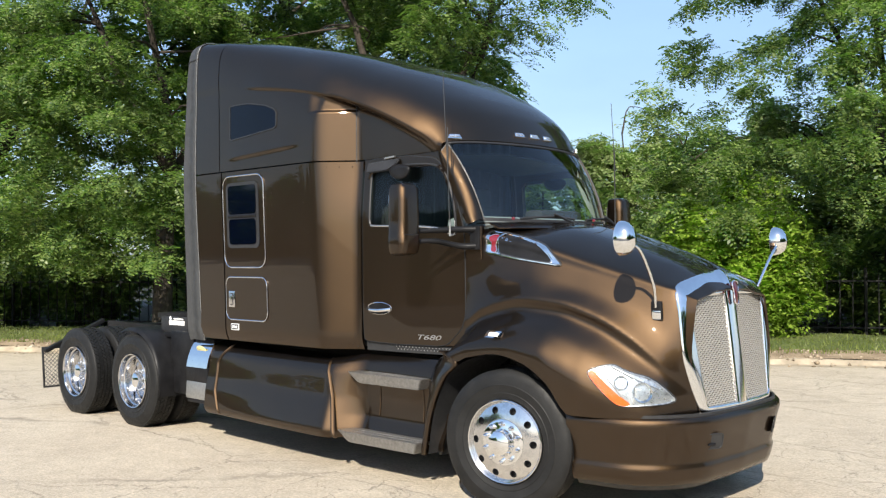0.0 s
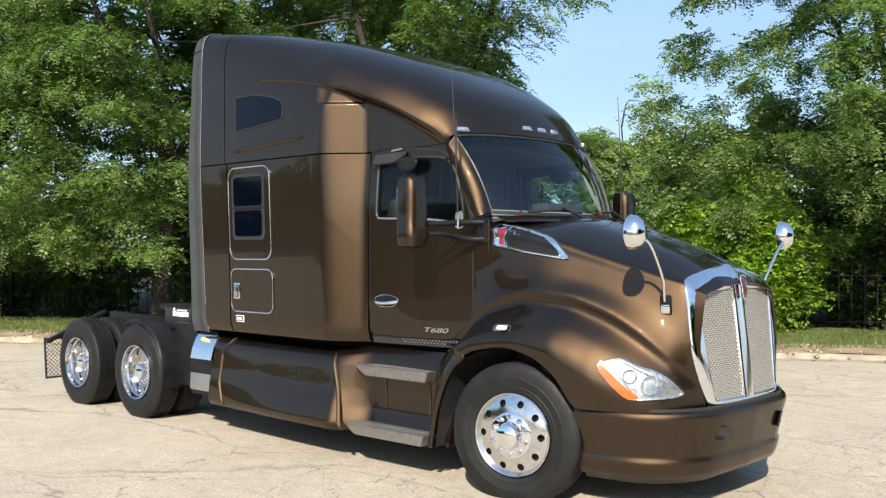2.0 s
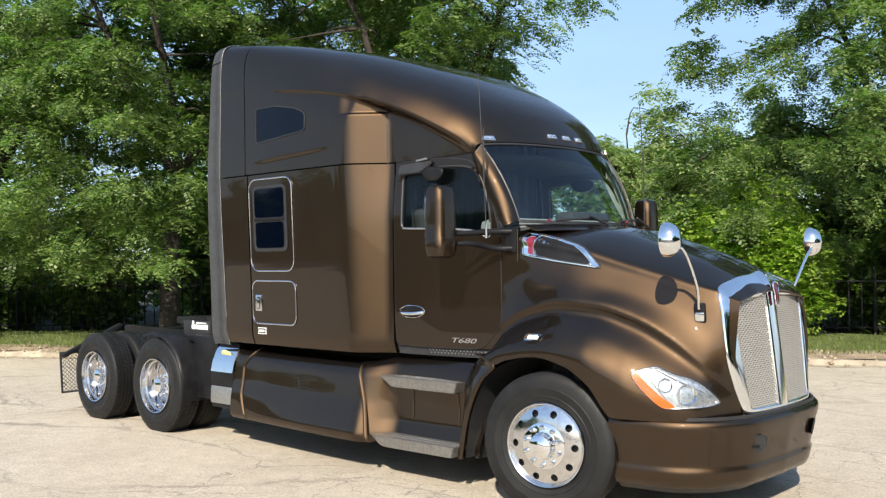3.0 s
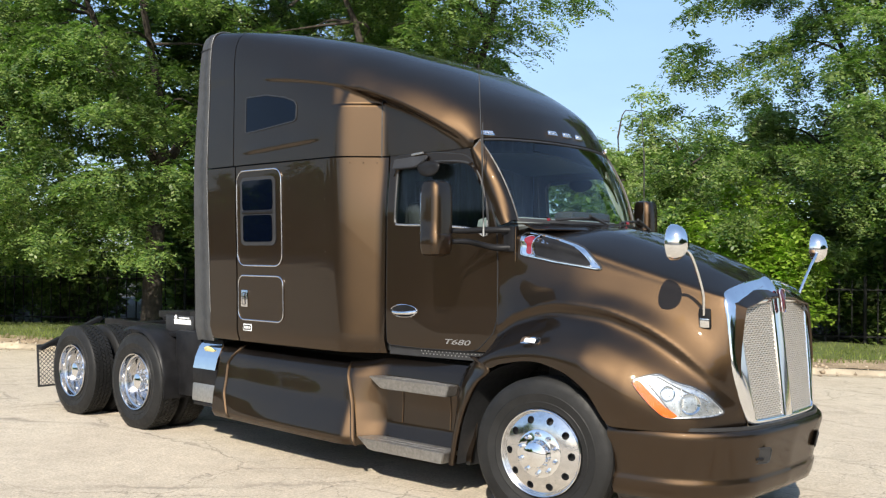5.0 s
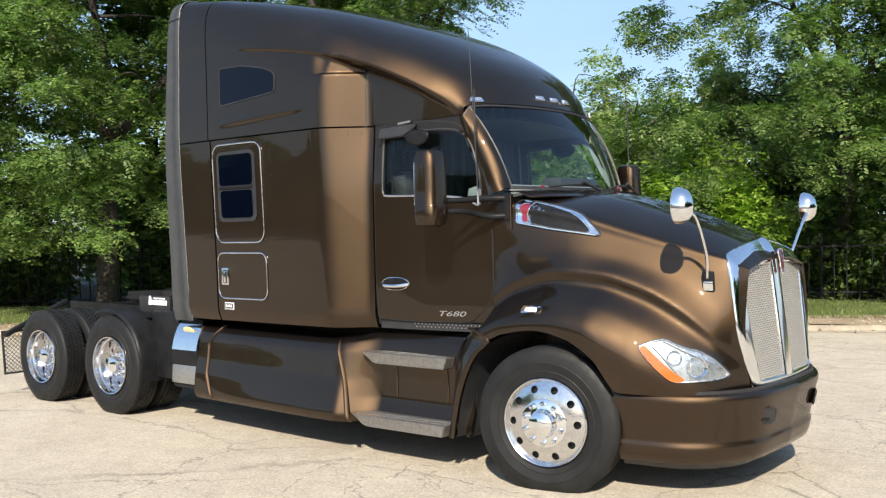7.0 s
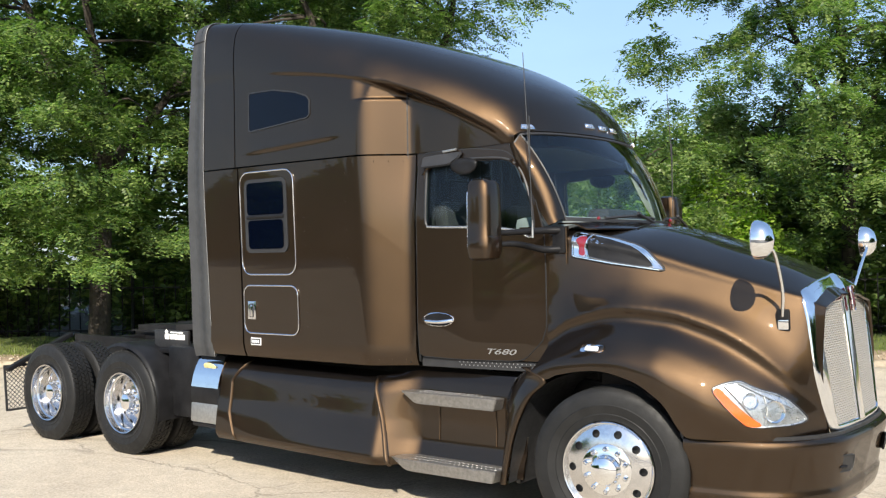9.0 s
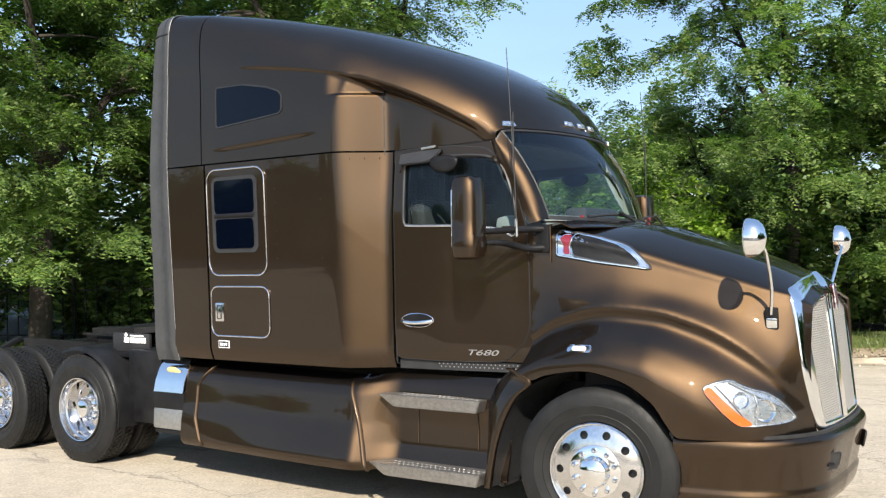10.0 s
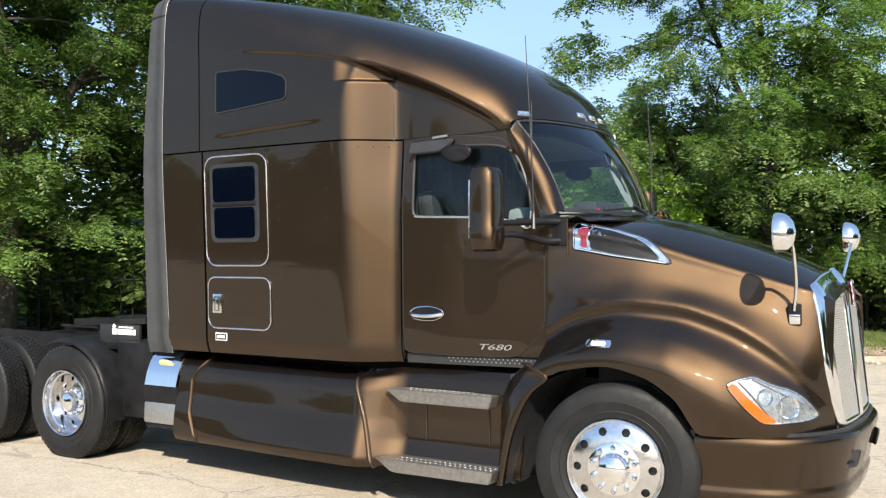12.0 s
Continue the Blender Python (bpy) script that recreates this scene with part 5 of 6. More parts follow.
def front_wheel():
    w = thing("front_wheel", "", "")
    tyre(w, 0.520, 0.28, 0.302, lugs=False)
    rim = lathe("rim", [(0.308, 0.028), (0.306, -0.002), (0.300, -0.008), (0.293, -0.004), (0.288, 0.012), (0.285, 0.02)], POLISHED, w, "polished aluminium rim", 64)
    punched_disc("disc", 0.165, 0.286, 0.018, -0.012, 10, 0.026, 0.236, POLISHED, w, "polished ten-hole wheel disc")
    lathe("drum", [(0.30, 0.06), (0.12, 0.06)], BLACK, w, "", 40)
    hub = lathe("hub_cover", [(0.167, -0.006), (0.165, -0.018), (0.150, -0.024), (0.118, -0.026), (0.100, -0.030), (0.092, -0.042), (0.090, -0.070), (0.084, -0.084), (0.06, -0.096), (0.02, -0.102), (0.0005, -0.102)], CHROME, w, "chrome domed hub cover", 48)
    hub_bolts(w, 10, 0.137, -0.024, 0.042, 0.017)
    hub_bolts(w, 8, 0.088, -0.060, 0.022, 0.007, "hub_stud")
    stand(w, 0.472)
    return w


def dual_wheel():
    w = thing("rear_wheel", "", "")
    tyre(w, 0.512, 0.28, 0.292)
    inner = tyre(w, 0.512, 0.28, 0.292, "inner_tyre", True, 0.33)
    inner.location.y = 0.33
    lathe("rim", [(0.296, 0.03), (0.297, 0.004), (0.292, -0.004), (0.284, 0.0), (0.278, 0.022), (0.272, 0.05), (0.258, 0.06), (0.254, 0.10), (0.250, 0.165)], POLISHED, w, "polished deep-dish rim", 64)
    punched_disc("disc", 0.125, 0.250, 0.163, 0.135, 10, 0.021, 0.212, POLISHED, w, "polished ten-hole wheel disc")
    lathe("drum", [(0.30, 0.22), (0.1, 0.22)], BLACK, w, "", 40)
    lathe("hub_cover", [(0.127, 0.137), (0.122, 0.118), (0.10, 0.112), (0.086, 0.10), (0.084, 0.05), (0.078, 0.035), (0.05, 0.022), (0.0005, 0.018)], CHROME, w, "chrome hub cover", 40)
    hub_bolts(w, 10, 0.108, 0.116, 0.04, 0.015)
    stand(w, 0.492)
    return w


first = front_wheel()
first.parent = truck
first.matrix_basis = pose(0.0, -1.190, 0.474, 0, 0, 11)        # steered a little to the left
other = copy_thing(first, pose(0.0, 1.190, 0.474, 0, 0, 191))
first = dual_wheel()
first.parent = truck
first.matrix_basis = pose(-5.205, -1.295, 0.494)
for x, y, turn in ((-6.57, -1.295, 0), (-5.205, 1.295, 180), (-6.57, 1.295, 180)):
    copy_thing(first, pose(x, y, 0.494, 0, 0, turn))

# ---------------------------------------------------------------- chassis
for s in (-1, 1):
    bm = bmesh.new()
    prof = [(0.42, 0.74), (0.42, 1.02), (0.35, 1.02), (0.35, 1.0), (0.405, 1.0), (0.405, 0.76), (0.35, 0.76), (0.35, 0.74)]
    a = [bm.verts.new((-7.45, y * s, z)) for y, z in prof]
    b = [bm.verts.new((-0.2, y * s, z - 0.1)) for y, z in prof]
    for i in range(8):
        bm.faces.new((a[i], a[(i + 1) % 8], b[(i + 1) % 8], b[i]))
    bm.faces.new(a)
    bm.faces.new(b[::-1])
    part("frame_rail", bm, SATIN, truck, "black steel frame rail")
    # quarter fender ahead of the drive wheels
    rows = []
    for a in np.linspace(math.radians(112), math.radians(-14), 26):
        r = 0.585
        rows.append([(-5.205 + r * math.cos(a), y * s, 0.494 + (r - 0.02) * math.sin(a) + d) for y, d in ((0.62, 0), (0.64, 0.012), (1.27, 0.012), (1.29, 0.004), (1.30, -0.02))])
    sheet("quarter_fender", rows, SATIN, truck, "glossy black quarter fender ahead of the drive wheels", 0.008, flip=s > 0)
    plate = block("fender_plate", (0.52, 0.03, 0.17), BLACK, truck, "black bracket plate with white lettering bars", (-4.77, 1.02 * s, 1.11), 0.006)
    for k in range(6):
        block("letter_bar", (0.032, 0.004, 0.05), WHITE, plate, "", (0.005 + 0.039 * k, 0.017 * s, 0.022), 0.002)
    block("letter_bar", (0.065, 0.004, 0.052), WHITE, plate, "", (-0.055, 0.017 * s, 0.024), 0.006)
    block("letter_bar", (0.19, 0.004, 0.014), WHITE, plate, "", (0.09, 0.017 * s, 0.064), 0.002)
    block("letter_bar", (0.036, 0.004, 0.036), WHITE, plate, "", (-0.065, 0.017 * s, 0.068), 0.002, (0, 45, 0))
    block("fender_bracket", (0.62, 0.55, 0.05), SATIN, truck, "", (-4.62, 0.80 * s, 1.0), 0.01)
    block("deck_box", (0.46, 0.62, 0.66), SATIN, truck, "", (-4.46, 0.82 * s, 0.73), 0.03)
    # rear mud flap with slanting bars
    flap = block("mud_flap", (0.02, 0.66, 0.03), BLACK, truck, "black open-lattice mud flap", (-7.40, 0.99 * s, 0.72), 0.006, (0, -6, 0))
    block("flap_edge", (0.016, 0.66, 0.025), BLACK, flap, "", (0, 0, -0.48), 0.004)
    for y in (-0.318, 0.318):
        block("flap_edge", (0.016, 0.025, 0.48), BLACK, flap, "", (0, y, -0.24), 0.004)
    for way in (1, -1):
        for k in range(-8, 24):
            y0 = -0.66 + 0.050 * k                # slanting bars, clipped to the frame
            ends = [(y0 + 0.48 * q, -0.48 * q if way < 0 else -0.48 + 0.48 * q) for q in np.linspace(0, 1, 25)]
            ends = [e for e in ends if -0.32 < e[0] < 0.32]
            if len(ends) > 2:
                tube("flap_bar", [(0.004 * way, *ends[0]), (0.004 * way, *ends[-1])], 0.0042, GREYRUB, flap, "", 5)
    block("flap_hanger", (0.08, 0.85, 0.05), SATIN, truck, "", (-7.34, 0.92 * s, 0.86), 0.01, (-24 * s, 0, 0))
    block("spring_arm", (1.7, 0.10, 0.14), SATIN, truck, "", (-5.83, 0.5 * s, 0.55), 0.02)
for x in (-5.205, -6.57, 0.02):
    tube("axle", [(x, -1.0, 0.49), (x, 1.0, 0.49)], 0.085, SATIN, truck, "", 16)
for x in (-7.3, -5.8, -4.4, -3.0, -1.5):
    block("cross_member", (0.12, 0.8, 0.2), SATIN, truck, "", (x, 0, 0.86), 0.01)
block("deck_plate", (0.9, 0.86, 0.02), SATIN, truck, "", (-4.55, 0, 1.035), 0.004)
bm = bmesh.new()
pts = [(0.48, 0.30), (0.48, -0.30), (0.30, -0.47), (-0.10, -0.47), (-0.50, -0.38), (-0.52, -0.16), (-0.06, -0.06), (-0.06, 0.06), (-0.52, 0.16), (-0.50, 0.38), (-0.10, 0.47), (0.30, 0.47)]
tv = [bm.verts.new((x, y, 0.03)) for x, y in pts]
bv = [bm.verts.new((x, y, -0.03)) for x, y in pts]
bm.faces.new(tv)
bm.faces.new(bv[::-1])
for i in range(12):
    bm.faces.new((tv[i], bv[i], bv[(i + 1) % 12], tv[(i + 1) % 12]))
fifth = part("fifth_wheel", bm, SATIN, truck, "black fifth wheel plate with open jaw")
fifth.matrix_basis = pose(-5.75, 0, 1.15, 0, -2, 0)
block("fifth_wheel_foot", (0.35, 0.8, 0.14), SATIN, fifth, "", (0.05, 0, -0.10), 0.02)
for k in range(3):
    tube("air_line", spline([(-4.02, -0.15 + 0.15 * k, 1.75), (-4.3, -0.17 + 0.15 * k, 1.45), (-4.5, -0.12 + 0.13 * k, 1.25), (-4.35, -0.1 + 0.1 * k, 1.07)], 20), 0.014, (SATIN, RED, SATIN)[k], truck, "", 6)


# ---------------------------------------------------------------- trees
def leaf_material(name, dark, light):
    k = Mat(name, rough=0.5)
    info = k.t.nodes.new("ShaderNodeNewGeometry")
    tone = k.ramp(info.outputs["Random Per Island"], (0.0, dark), (1.0, light))
    big = k.ramp(k.noise(0.9, 4), (0.35, 0.7), (0.65, 1.25))
    col = k.mix(1.0, tone, big, "MULTIPLY")
    k.link(col, "Base Color")
    k.set(k.b, **{"Roughness": 0.42, "Specular IOR Level": 0.45})
    tr = k.node("BsdfTranslucent")
    k.t.links.new(k.mix(1.0, col, (1.25, 1.75, 0.75), "MULTIPLY"), tr.inputs["Color"])
    mx = k.node("MixShader", Fac=0.42)
    k.t.links.new(k.b.outputs[0], mx.inputs[1])
    k.t.links.new(tr.outputs[0], mx.inputs[2])
    k.t.links.new(mx.outputs[0], k.t.nodes["Material Output"].inputs[0])
    return k.m


LEAF = leaf_material("locust_leaf", (0.055, 0.105, 0.036), (0.225, 0.285, 0.085))
LEAF_VINE = leaf_material("vine_leaf", (0.13, 0.21, 0.025), (0.30, 0.40, 0.06))
# pale willow green, with the haze of distance lightened into the colour
LEAF_PALE = leaf_material("hazed_willow_leaf", (0.16, 0.21, 0.08), (0.33, 0.38, 0.17))
BARK = Mat("grey_brown_bark", rough=0.95)
BARK.link(BARK.ramp(BARK.noise(9, 7, 0.7), (0.3, (0.018, 0.014, 0.011)), (0.7, (0.070, 0.056, 0.043))), "Base Color")
BARK.bump(BARK.noise(22, 6, 0.7), 0.9, 0.03)
BARK = BARK.m


def limb(V, F, path, r0, r1, seg=7):
    """Adds one tapered branch to the lists of points and faces."""
    p = np.asarray(path)
    n = len(p)
    k0 = sum(len(v) for v in V)
    t = np.gradient(p, axis=0)
    t /= np.linalg.norm(t, axis=1)[:, None] + 1e-9
    up = np.where(np.abs(t[:, 2:3]) < 0.9, np.array((0, 0, 1.0)), np.array((1.0, 0, 0)))
    a = np.cross(t, up)
    a /= np.linalg.norm(a, axis=1)[:, None] + 1e-9
    b = np.cross(a, t)
    w = np.linspace(0, 2 * np.pi, seg, endpoint=False)
    r = np.linspace(r0, r1, n)[:, None, None]
    V.append((p[:, None] + r * (np.cos(w)[None, :, None] * a[:, None] + np.sin(w)[None, :, None] * b[:, None])).reshape(-1, 3))
    i, j = np.meshgrid(np.arange(n - 1), np.arange(seg), indexing="ij")
    A, B = k0 + i * seg + j, k0 + i * seg + (j + 1) % seg
    F.append(np.stack([A, B, B + seg, A + seg], 2).reshape(-1, 4))


def wander(rng, start, way, length, n, droop=0.0, bend=0.35):
    """A branch's line from start, bending as it goes."""
    p, d = [np.array(start, float)], np.array(way, float)
    d /= np.linalg.norm(d)
    for i in range(n):
        d = d + rng.normal(0, bend, 3) * 0.35 + np.array((0, 0, -droop * (i / n)))
        d /= np.linalg.norm(d)
        p.append(p[-1] + d * length / n)
    return np.array(p)


def leaf_quads(rng, base, tip, size, pairs, droop):
    """Leaflets in two rows along many stalks at once: lozenges as quads."""
    n = len(base)
    axis = tip - base
    L = np.linalg.norm(axis, axis=1, keepdims=True) + 1e-9
    ax = axis / L
    up = np.array((0, 0, 1.0)) + rng.normal(0, 0.24, (n, 3))
    side = np.cross(ax, up)
    side /= np.linalg.norm(side, axis=1, keepdims=True) + 1e-9
    nor = np.cross(side, ax)
    out = []
    for i in range(pairs):
        f = (i + 0.6) / pairs
        o = base + axis * f - np.array((0, 0, 1.0)) * (droop * f * f * L)
        for sg in (-1, 1):
            s = size * rng.uniform(0.7, 1.25, (n, 1)) * (1 - 0.35 * abs(f - 0.45))
            d = side * sg + ax * 0.45 + nor * rng.normal(-0.2, 0.25, (n, 1))
            d /= np.linalg.norm(d, axis=1, keepdims=True)
            w = np.cross(d, nor)
            w /= np.linalg.norm(w, axis=1, keepdims=True) + 1e-9
            w = w + nor * rng.normal(0, 0.25, (n, 1))
            a = o
            b = o + d * s * 0.5 + w * s * 0.27
            c = o + d * s
            e = o + d * s * 0.5 - w * s * 0.27
            out.append(np.stack([a, b, c, e], 1))
    return np.concatenate(out)


def quads_object(name, Q, material, parent, label=""):
    me = bpy.data.meshes.new(name)
    n = len(Q)
    me.vertices.add(n * 4)
    me.vertices.foreach_set("co", Q.reshape(-1).astype(np.float32))
    me.loops.add(n * 4)
    me.loops.foreach_set("vertex_index", np.arange(n * 4, dtype=np.int32))
    me.polygons.add(n)
    me.polygons.foreach_set("loop_start", np.arange(0, n * 4, 4, dtype=np.int32))
    me.update(calc_edges=True)
    me.materials.append(material)
    ob = new(name, me)
    ob.parent = parent
    if label:
        tagged(ob, label)
    return ob


def tree(name, label, at, height, spread, trunk_r, seed, clumps, low=1.6, size=0.096, lean=(0, 0), fork=3, group="", open_top=0.0, per=52, side=1.0, leaf=None, pairs=6):
    """A locust-like tree: a forked trunk, wandering limbs, and layered clumps of drooping feathery leaves with gaps between."""
    rng = np.random.default_rng(seed)
    t = thing(name, label, "tree", at, group)
    V, F = [], []
    th = height * 0.30
    base = wander(rng, (0, 0, -0.1), (lean[0], lean[1], 1), th, 7, 0, 0.10)
    limb(V, F, base, trunk_r, trunk_r * 0.74, 12)
    stems = []
    for i in range(fork):
        a = 2 * math.pi * (i + rng.uniform(-0.3, 0.3)) / fork
        w = (math.cos(a) * 0.42 + lean[0], math.sin(a) * 0.42 + lean[1], 1)
        p = wander(rng, base[-1], w, height * 0.60, 10, 0.0, 0.30)
        limb(V, F, p, trunk_r * 0.5, 0.02, 8)
        stems.append(p)
    joints = np.concatenate([p[1:] for p in stems] + [base[3:]])
    # clump centres fill an uneven crown
    centres = []
    while len(centres) < clumps:
        turn_a, rel = rng.uniform(0, 2 * math.pi), rng.uniform(0, 1) ** 0.92
        if len(centres) % 3 == 0:              # fuller towards the open, sunny side
            turn_a = rng.normal(-1.03, 0.6)
        u = np.array((math.cos(turn_a), math.sin(turn_a))) * rng.uniform(0.02, 1) ** 0.42
        u = u * math.sqrt(1 - 0.80 * max(0.0, (rel - 0.5) / 0.5) ** 2)
        wide = spread * (0.62 + 0.52 * math.sin(math.pi * min(1.0, 0.18 + 0.85 * rel)) - 0.30 * rel)
        tall = 0.90 + 0.28 * noise.noise(Vector((u[0] * 2.1 + seed, u[1] * 2.1, seed * 0.7)))
        q = np.array((u[0] * wide, u[1] * wide, low + 0.25 + (height - low) * rel * tall))
        gap = noise.noise(Vector((q[0] * 0.42 + seed, q[1] * 0.42, q[2] * 0.5)))
        if gap < -0.16 + open_top * rel:
            continue
        centres.append(q)
    centres = np.array(centres)
    for q in centres[:: 2]:
        d = np.linalg.norm((joints - q) * np.array((1, 1, 1.5)), axis=1) + np.where(joints[:, 2] > q[2] + 0.4, 2.0, 0)
        j = joints[int(np.argmin(d))]
        mid = (j + q) / 2 + np.array((0, 0, 0.25)) + rng.normal(0, 0.15, 3)
        length = np.linalg.norm(q - j)
        if length > 2.4:
            continue
        limb(V, F, spline([j, mid, q], 7), 0.016 + 0.012 * length, 0.008, 5)
        for m in range(2):
            limb(V, F, wander(rng, q, (*(q - j)[:2], 0.1) + rng.normal(0, 0.5, 3), rng.uniform(0.4, 0.9), 4, 0.3, 0.3), 0.008, 0.003, 3)
    n = clumps * per
    c = np.repeat(centres, per, 0)
    flat = np.repeat(rng.uniform(0.45, 0.85, (clumps, 1)), per, 0)
    o = rng.normal(0, 1, (n, 3))
    o /= np.linalg.norm(o, axis=1, keepdims=True)
    o *= rng.uniform(0, 1, (n, 1)) ** 0.4
    outw = np.c_[centres[:, :2], np.zeros(clumps)]
    outw /= np.linalg.norm(outw, axis=1, keepdims=True) + 0.3
    outw = np.repeat(outw, per, 0)
    along = outw + rng.normal(0, 0.001, (n, 3))
    along /= np.linalg.norm(along, axis=1, keepdims=True)
    cross = np.stack([-along[:, 1], along[:, 0], np.zeros(n)], 1)
    start = c + (along * o[:, :1] * 1.30 + cross * o[:, 1:2] * 0.85 + np.array((0, 0, 1.0)) * np.abs(o[:, 2:]) ** 1.5 * np.sign(o[:, 2:]) * 0.42) * flat * side
    start[:, 2] -= 0.30 * (o[:, 0] + 0.6) ** 2 * np.sign(o[:, 0] + 0.6) * flat[:, 0] * side + 0.22 * o[:, 1] ** 2 * flat[:, 0]
    start[:, 2] = np.maximum(start[:, 2], low * 0.6)
    d = o * np.array((1, 1, 0.25)) + outw * 0.5 + rng.normal(0, 0.45, (n, 3)) * np.array((1, 1, 0.5)) - np.array((0, 0, 0.18))
    d /= np.linalg.norm(d, axis=1, keepdims=True)
    Q = leaf_quads(rng, start, start + d * rng.uniform(0.26, 0.44, (n, 1)), size, pairs, 0.40)
    add_mesh("trunk", np.concatenate(V), np.concatenate(F), BARK, t, "rough grey-brown trunk and limbs")
    quads_object("crown", Q, leaf or LEAF, t, "feathery drooping green foliage")
    return t


# big trees along the verge, then a second row that fills the gaps
VT = "verge trees"
tree("locust_tree", "tall leafy honey locust with drooping feathery foliage", beside(-13.9, 3.4, 0.1), 12.5, 4.5, 0.24, 11, 340, 1.5, group=VT, side=0.80)
tree("locust_tree", "tall leafy honey locust with drooping feathery foliage", beside(-19.3, 4.0, 0.1), 12.0, 4.4, 0.22, 12, 280, 1.4, group=VT, side=0.80)
tree("locust_tree", "broad leafy honey locust with sunlit boughs", beside(-8.2, 4.6, 0.1), 11.0, 3.6, 0.27, 13, 200, 6.0, group=VT)
tree("locust_tree", "open-branched locust with thin upper limbs against the sky", beside(2.3, 6.4, 0.1), 12.5, 5.6, 0.18, 24, 430, 1.2, open_top=-0.30, group=VT, side=0.85)
tree("locust_tree", "tall dense locust shading the ground", beside(9.4, 4.6, 0.1), 12.0, 4.2, 0.20, 25, 250, 1.4, open_top=0.20, group=VT)
BACK = ((-24, 8, 12, 4.8, 31), (-15.5, 9.0, 13.0, 4.6, 32), (-10.2, 9.6, 11.5, 4.2, 33), (5.4, 9.5, 6.5, 4.2, 36), (12.5, 8.5, 8.5, 4.6, 37))
for a, b, h, s, seed in BACK:
    tree("background_tree", "dense green tree behind the verge", beside(a, b, 0.0), h, s, 0.14, seed, 150, 0.8, 0.25, group="background trees", per=34, side=1.4, leaf=None, pairs=4)
for a, b, h, s, seed in ((-6.3, 12, 5.8, 2.0, 38), (-4.5, 11.5, 5.0, 1.8, 39), (-2.9, 12.2, 6.3, 1.6, 40), (-1.4, 11, 5.0, 1.7, 41), (0.2, 10, 6.2, 1.8, 42), (1.9, 10.5, 7.0, 2.0, 43)):
    tree("background_tree", "pale green sunlit young tree behind the verge, haze put into its leaf colour", beside(a, b, 0.0), h, s, 0.08, seed, 64, 0.3, 0.14, group="background trees", per=54, side=1.0, open_top=0.1, leaf=LEAF_PALE, pairs=4)
# dense rows of unseen trees behind and ahead of the truck, placed for reflections
for k in range(15):
    x = -70 + 4.0 * k
    high = 6.2 if x > -27 else 4.6
    tree("far_tree", "dense leafy tree out of view across the yard, placed for reflections", (x, -30 - 1.5 * (k % 2), 0.0), high + 0.3 * (k * 7 % 3), 3.8, 0.2, 61 + k, 90, 0.1, 0.42, group="trees across the yard", per=34, side=1.7, open_top=-0.4, pairs=2)
# the row ahead is added only to darken what the chrome nose mirrors
for k in range(6):
    tree("far_tree", "dense leafy tree out of view across the yard, placed for reflections", (24 + 1.6 * k, -13 + 5.2 * k, 0.0), 8.5 + 0.9 * (k % 3), 3.9, 0.2, 81 + k, 130, 0.1, 0.55, group="trees across the yard", per=20, side=1.7, pairs=4)


def bush(name, label, at, w, d, h, seed, count, size, material):
    """A shrub or vine mound: bent stems and many leaves in overlapping clumps."""
    rng = np.random.default_rng(seed)
    t = thing(name, label, "bush", at)
    V, F, tips = [], [], []
    for i in range(46):
        a = rng.uniform(0, 2 * math.pi)
        r = math.sqrt(rng.uniform(0, 1))
        top = (math.cos(a) * w * r, math.sin(a) * d * r, h * (1 - 0.65 * r * r) * rng.uniform(0.55, 1.08))
        p = spline([(top[0] * 0.35, top[1] * 0.35, 0), (top[0] * 0.7, top[1] * 0.7, top[2] * 0.6), top], 7)
        limb(V, F, p, 0.02, 0.006, 4)
        tips += list(p[2:])
    tips = np.array(tips)
    m = rng.integers(0, len(tips), count)
    start = tips[m] + rng.normal(0, 0.20, (count, 3))
    start[:, 2] = np.maximum(start[:, 2], 0.05)
    d0 = rng.normal(0, 1, (count, 3)) * np.array((1, 1, 0.5))
    d0 /= np.linalg.norm(d0, axis=1, keepdims=True)
    Q = leaf_quads(rng, start, start + d0 * rng.uniform(0.12, 0.25, (count, 1)), size, 3, 0.3)
    add_mesh("stem", np.concatenate(V), np.concatenate(F), BARK, t, "thin brown stems")
    quads_object("foliage", Q, material, t, "")
    return t


bush("vine_bush", "bright green vine-covered bush in full sun", beside(-1.3, 3.6, 0.1), 1.9, 1.2, 3.3, 51, 9000, 0.115, LEAF_VINE)
for k in range(13):
    a = -31 + 3.4 * k
    if not -3.5 < a < 1:
        bush("undergrowth", "dense shaded green undergrowth behind the iron fence", beside(a, 6.2 + 0.5 * (k % 2), 0.0), 2.3, 1.0, 2.6 + 0.4 * (k % 3), 52 + k, 2300, 0.165, LEAF)
for k in range(14):
    bush("hedge", "tall dark green hedge beyond the fence", beside(-62 + 6.0 * k, 15 + 1.5 * (k % 2), 0.0), 4.4, 1.8, 5.4 + k % 2, 70 + k, 1100, 0.42, LEAF)


# grass tufts along the lawn
rng = np.random.default_rng(5)
n = 16000
aa, bb = rng.uniform(-26, 12, n), 0.55 + 3.3 * rng.uniform(0, 1, n) ** 1.3
root = KERB + aa[:, None] * ALONG + bb[:, None] * AWAY
h = rng.uniform(0.03, 0.085, n)
d = rng.normal(0, 0.03, (n, 2))
w = rng.normal(0, 1, (n, 2))
w = w / np.linalg.norm(w, axis=1, keepdims=True) * 0.009
z = 0.125 + 0.02 * np.clip(bb, 0, 3)
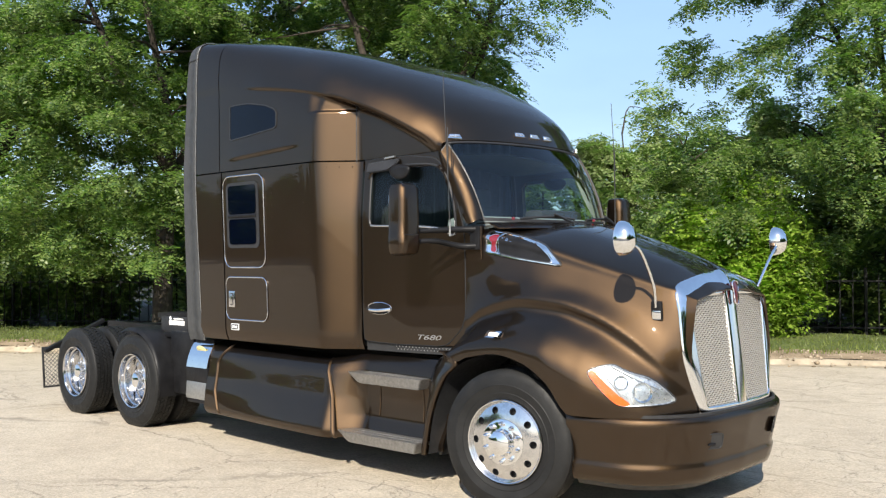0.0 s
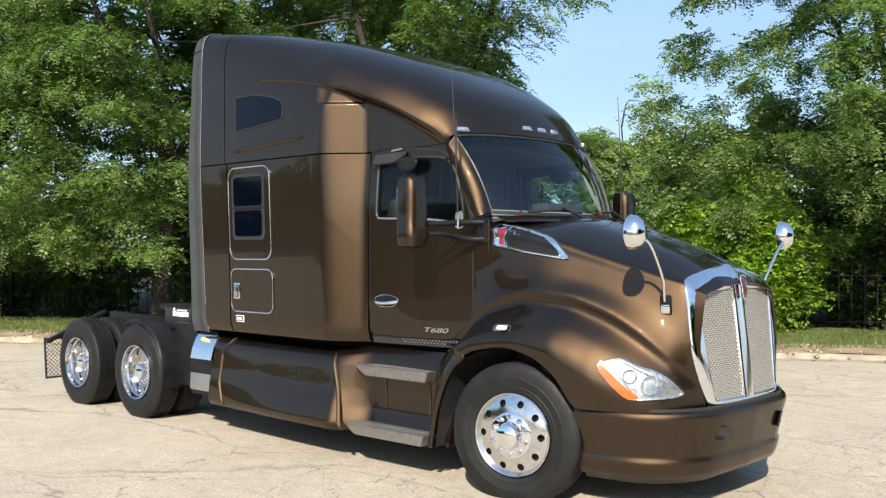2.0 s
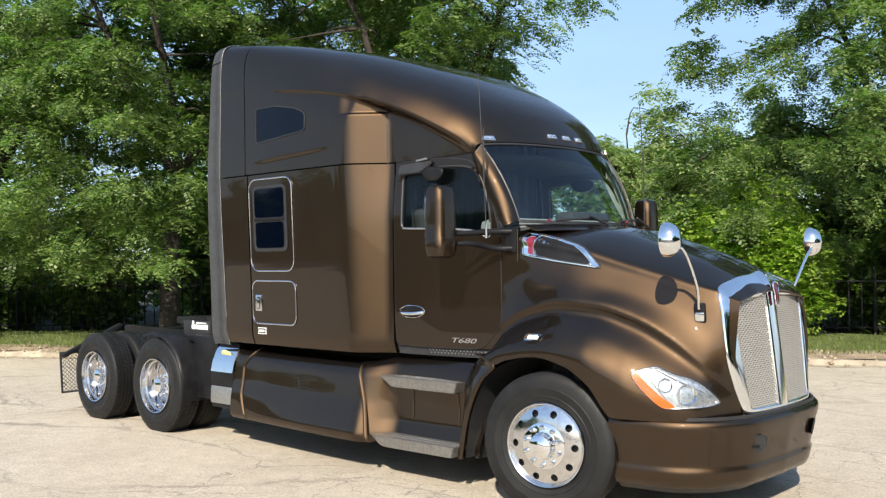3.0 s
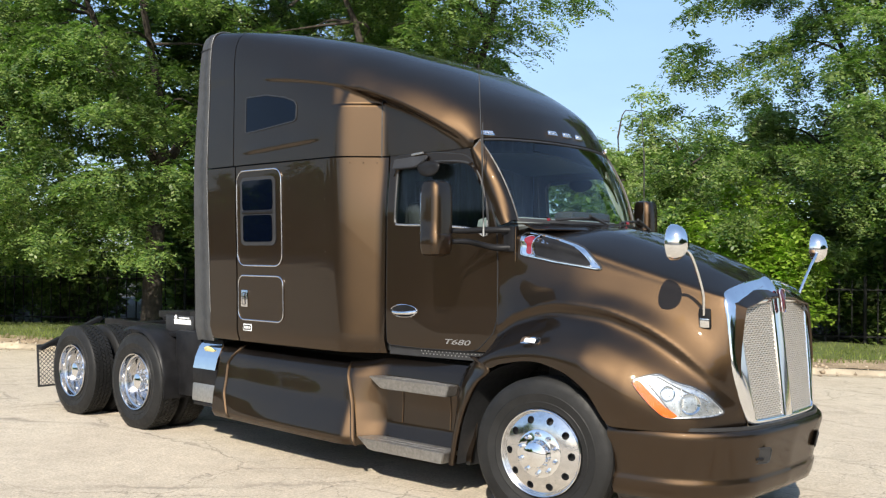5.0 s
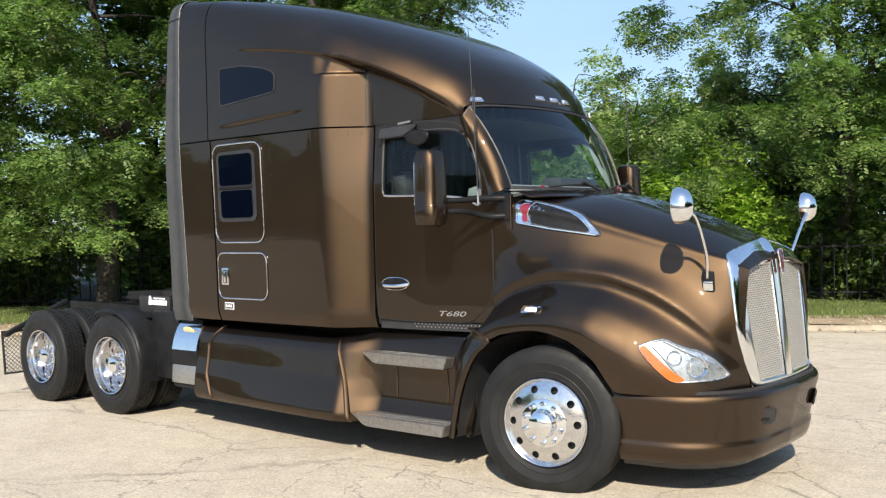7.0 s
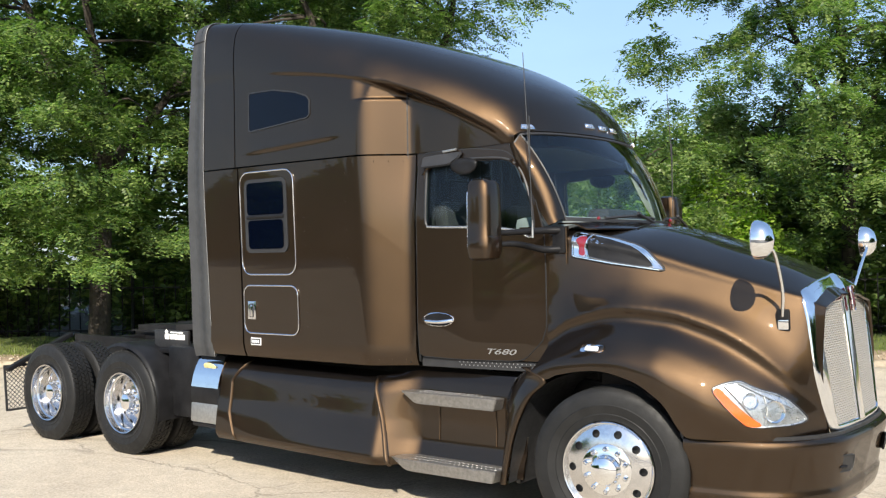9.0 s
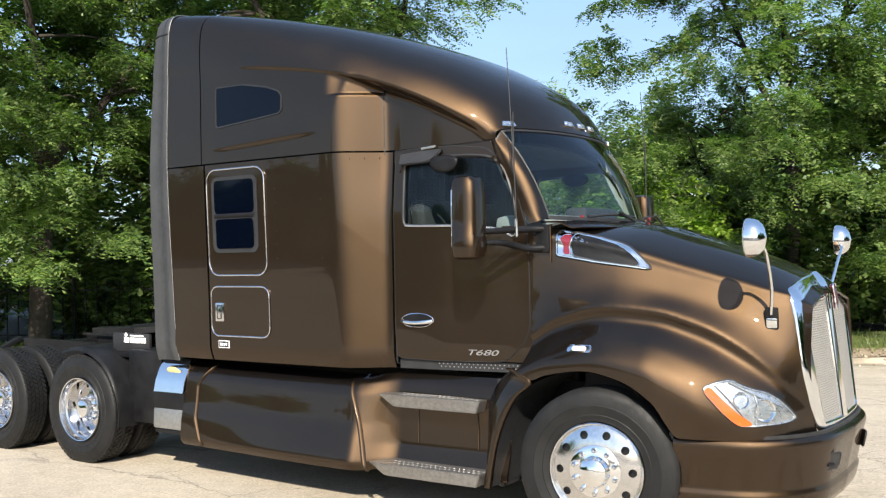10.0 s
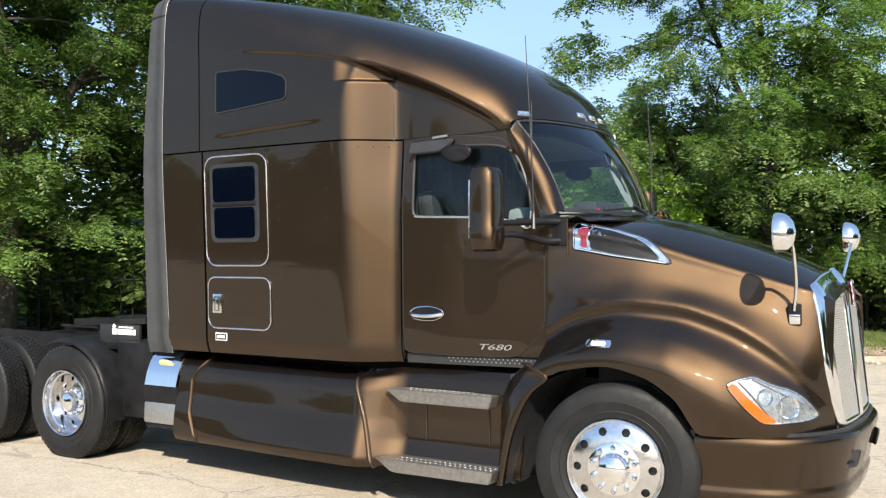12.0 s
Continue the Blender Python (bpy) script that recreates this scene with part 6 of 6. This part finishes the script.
blades = np.stack([np.c_[root - w, z], np.c_[root + w, z], np.c_[root + d + w * 0.3, z + h], np.c_[root + d - w * 0.3, z + h]], 1)
GRASSBLADE = leaf_material("grass_blade", (0.10, 0.13, 0.03), (0.22, 0.24, 0.07))
tagged(quads_object("grass", blades, GRASSBLADE, None, "short dry-green grass on the verge"), category="grass", kind="stuff")


# loose stones and litter along the broken kerb
n = 2600
aa, bb = rng.uniform(-24, 14, n), rng.normal(0.28, 0.36, n)
size = rng.uniform(0.008, 0.03, n) * np.where(rng.uniform(0, 1, n) < 0.06, 2.2, 1.0)
mid = np.c_[KERB + aa[:, None] * ALONG + bb[:, None] * AWAY, np.interp(bb, (-0.04, 0.03, 0.2, 0.9), (0.012, 0.08, 0.1, 0.155))]
corner = np.array(((1, 0, 0), (0, 1, 0), (-1, 0, 0), (0, -1, 0), (0, 0, 0.7), (0, 0, -0.7)))
V = mid[:, None] + corner[None] * size[:, None, None] * rng.uniform(0.5, 1.4, (n, 6, 1))
tri = np.array(((0, 1, 4), (1, 2, 4), (2, 3, 4), (3, 0, 4), (1, 0, 5), (2, 1, 5), (3, 2, 5), (0, 3, 5)))
F = (np.arange(n)[:, None, None] * 6 + tri[None]).reshape(-1, 3)
STONE = Mat("loose_grit", rough=0.95)
STONE.link(STONE.ramp(STONE.node("NewGeometry").outputs["Random Per Island"], (0.0, (0.10, 0.075, 0.05)), (0.5, (0.34, 0.27, 0.19)), (1.0, (0.55, 0.48, 0.38))), "Base Color")
tagged(add_mesh("loose_stone", V.reshape(-1, 3), [tuple(f) for f in F.tolist()], STONE.m, None, "loose stones and sandy litter along the kerb"), category="gravel", kind="stuff")


# ---------------------------------------------------------------- iron fence behind the trees
IRON = simple("dull_black_iron", (0.005, 0.005, 0.006), 0.9, 0, 0.4, 6)
fence = thing("iron_fence", "dull black iron picket fence behind the trees", "fence", beside(0, 5.3, 0.05))
turn = Matrix.Rotation(math.atan2(ALONG[1], ALONG[0]), 4, "Z")
fence.matrix_basis = Matrix.Translation(beside(0, 5.3, 0.05)) @ turn
first_picket = None
for k in range(150):
    a = -27 + k * 0.26
    if first_picket is None:
        first_picket = block("picket", (0.022, 0.022, 1.35), IRON, fence, "", (a, 0, 0.72), 0.002)
    else:
        p = new("picket", first_picket.data)
        p.parent = fence
        p.matrix_basis = pose(a, 0, 0.72)
for z in (0.2, 1.2):
    block("rail", (39.0, 0.03, 0.035), IRON, fence, "", (-7.5, 0, z), 0.003)
for k in range(16):
    block("post", (0.06, 0.06, 1.5), IRON, fence, "", (-27 + k * 2.6, 0.0, 0.74), 0.004)
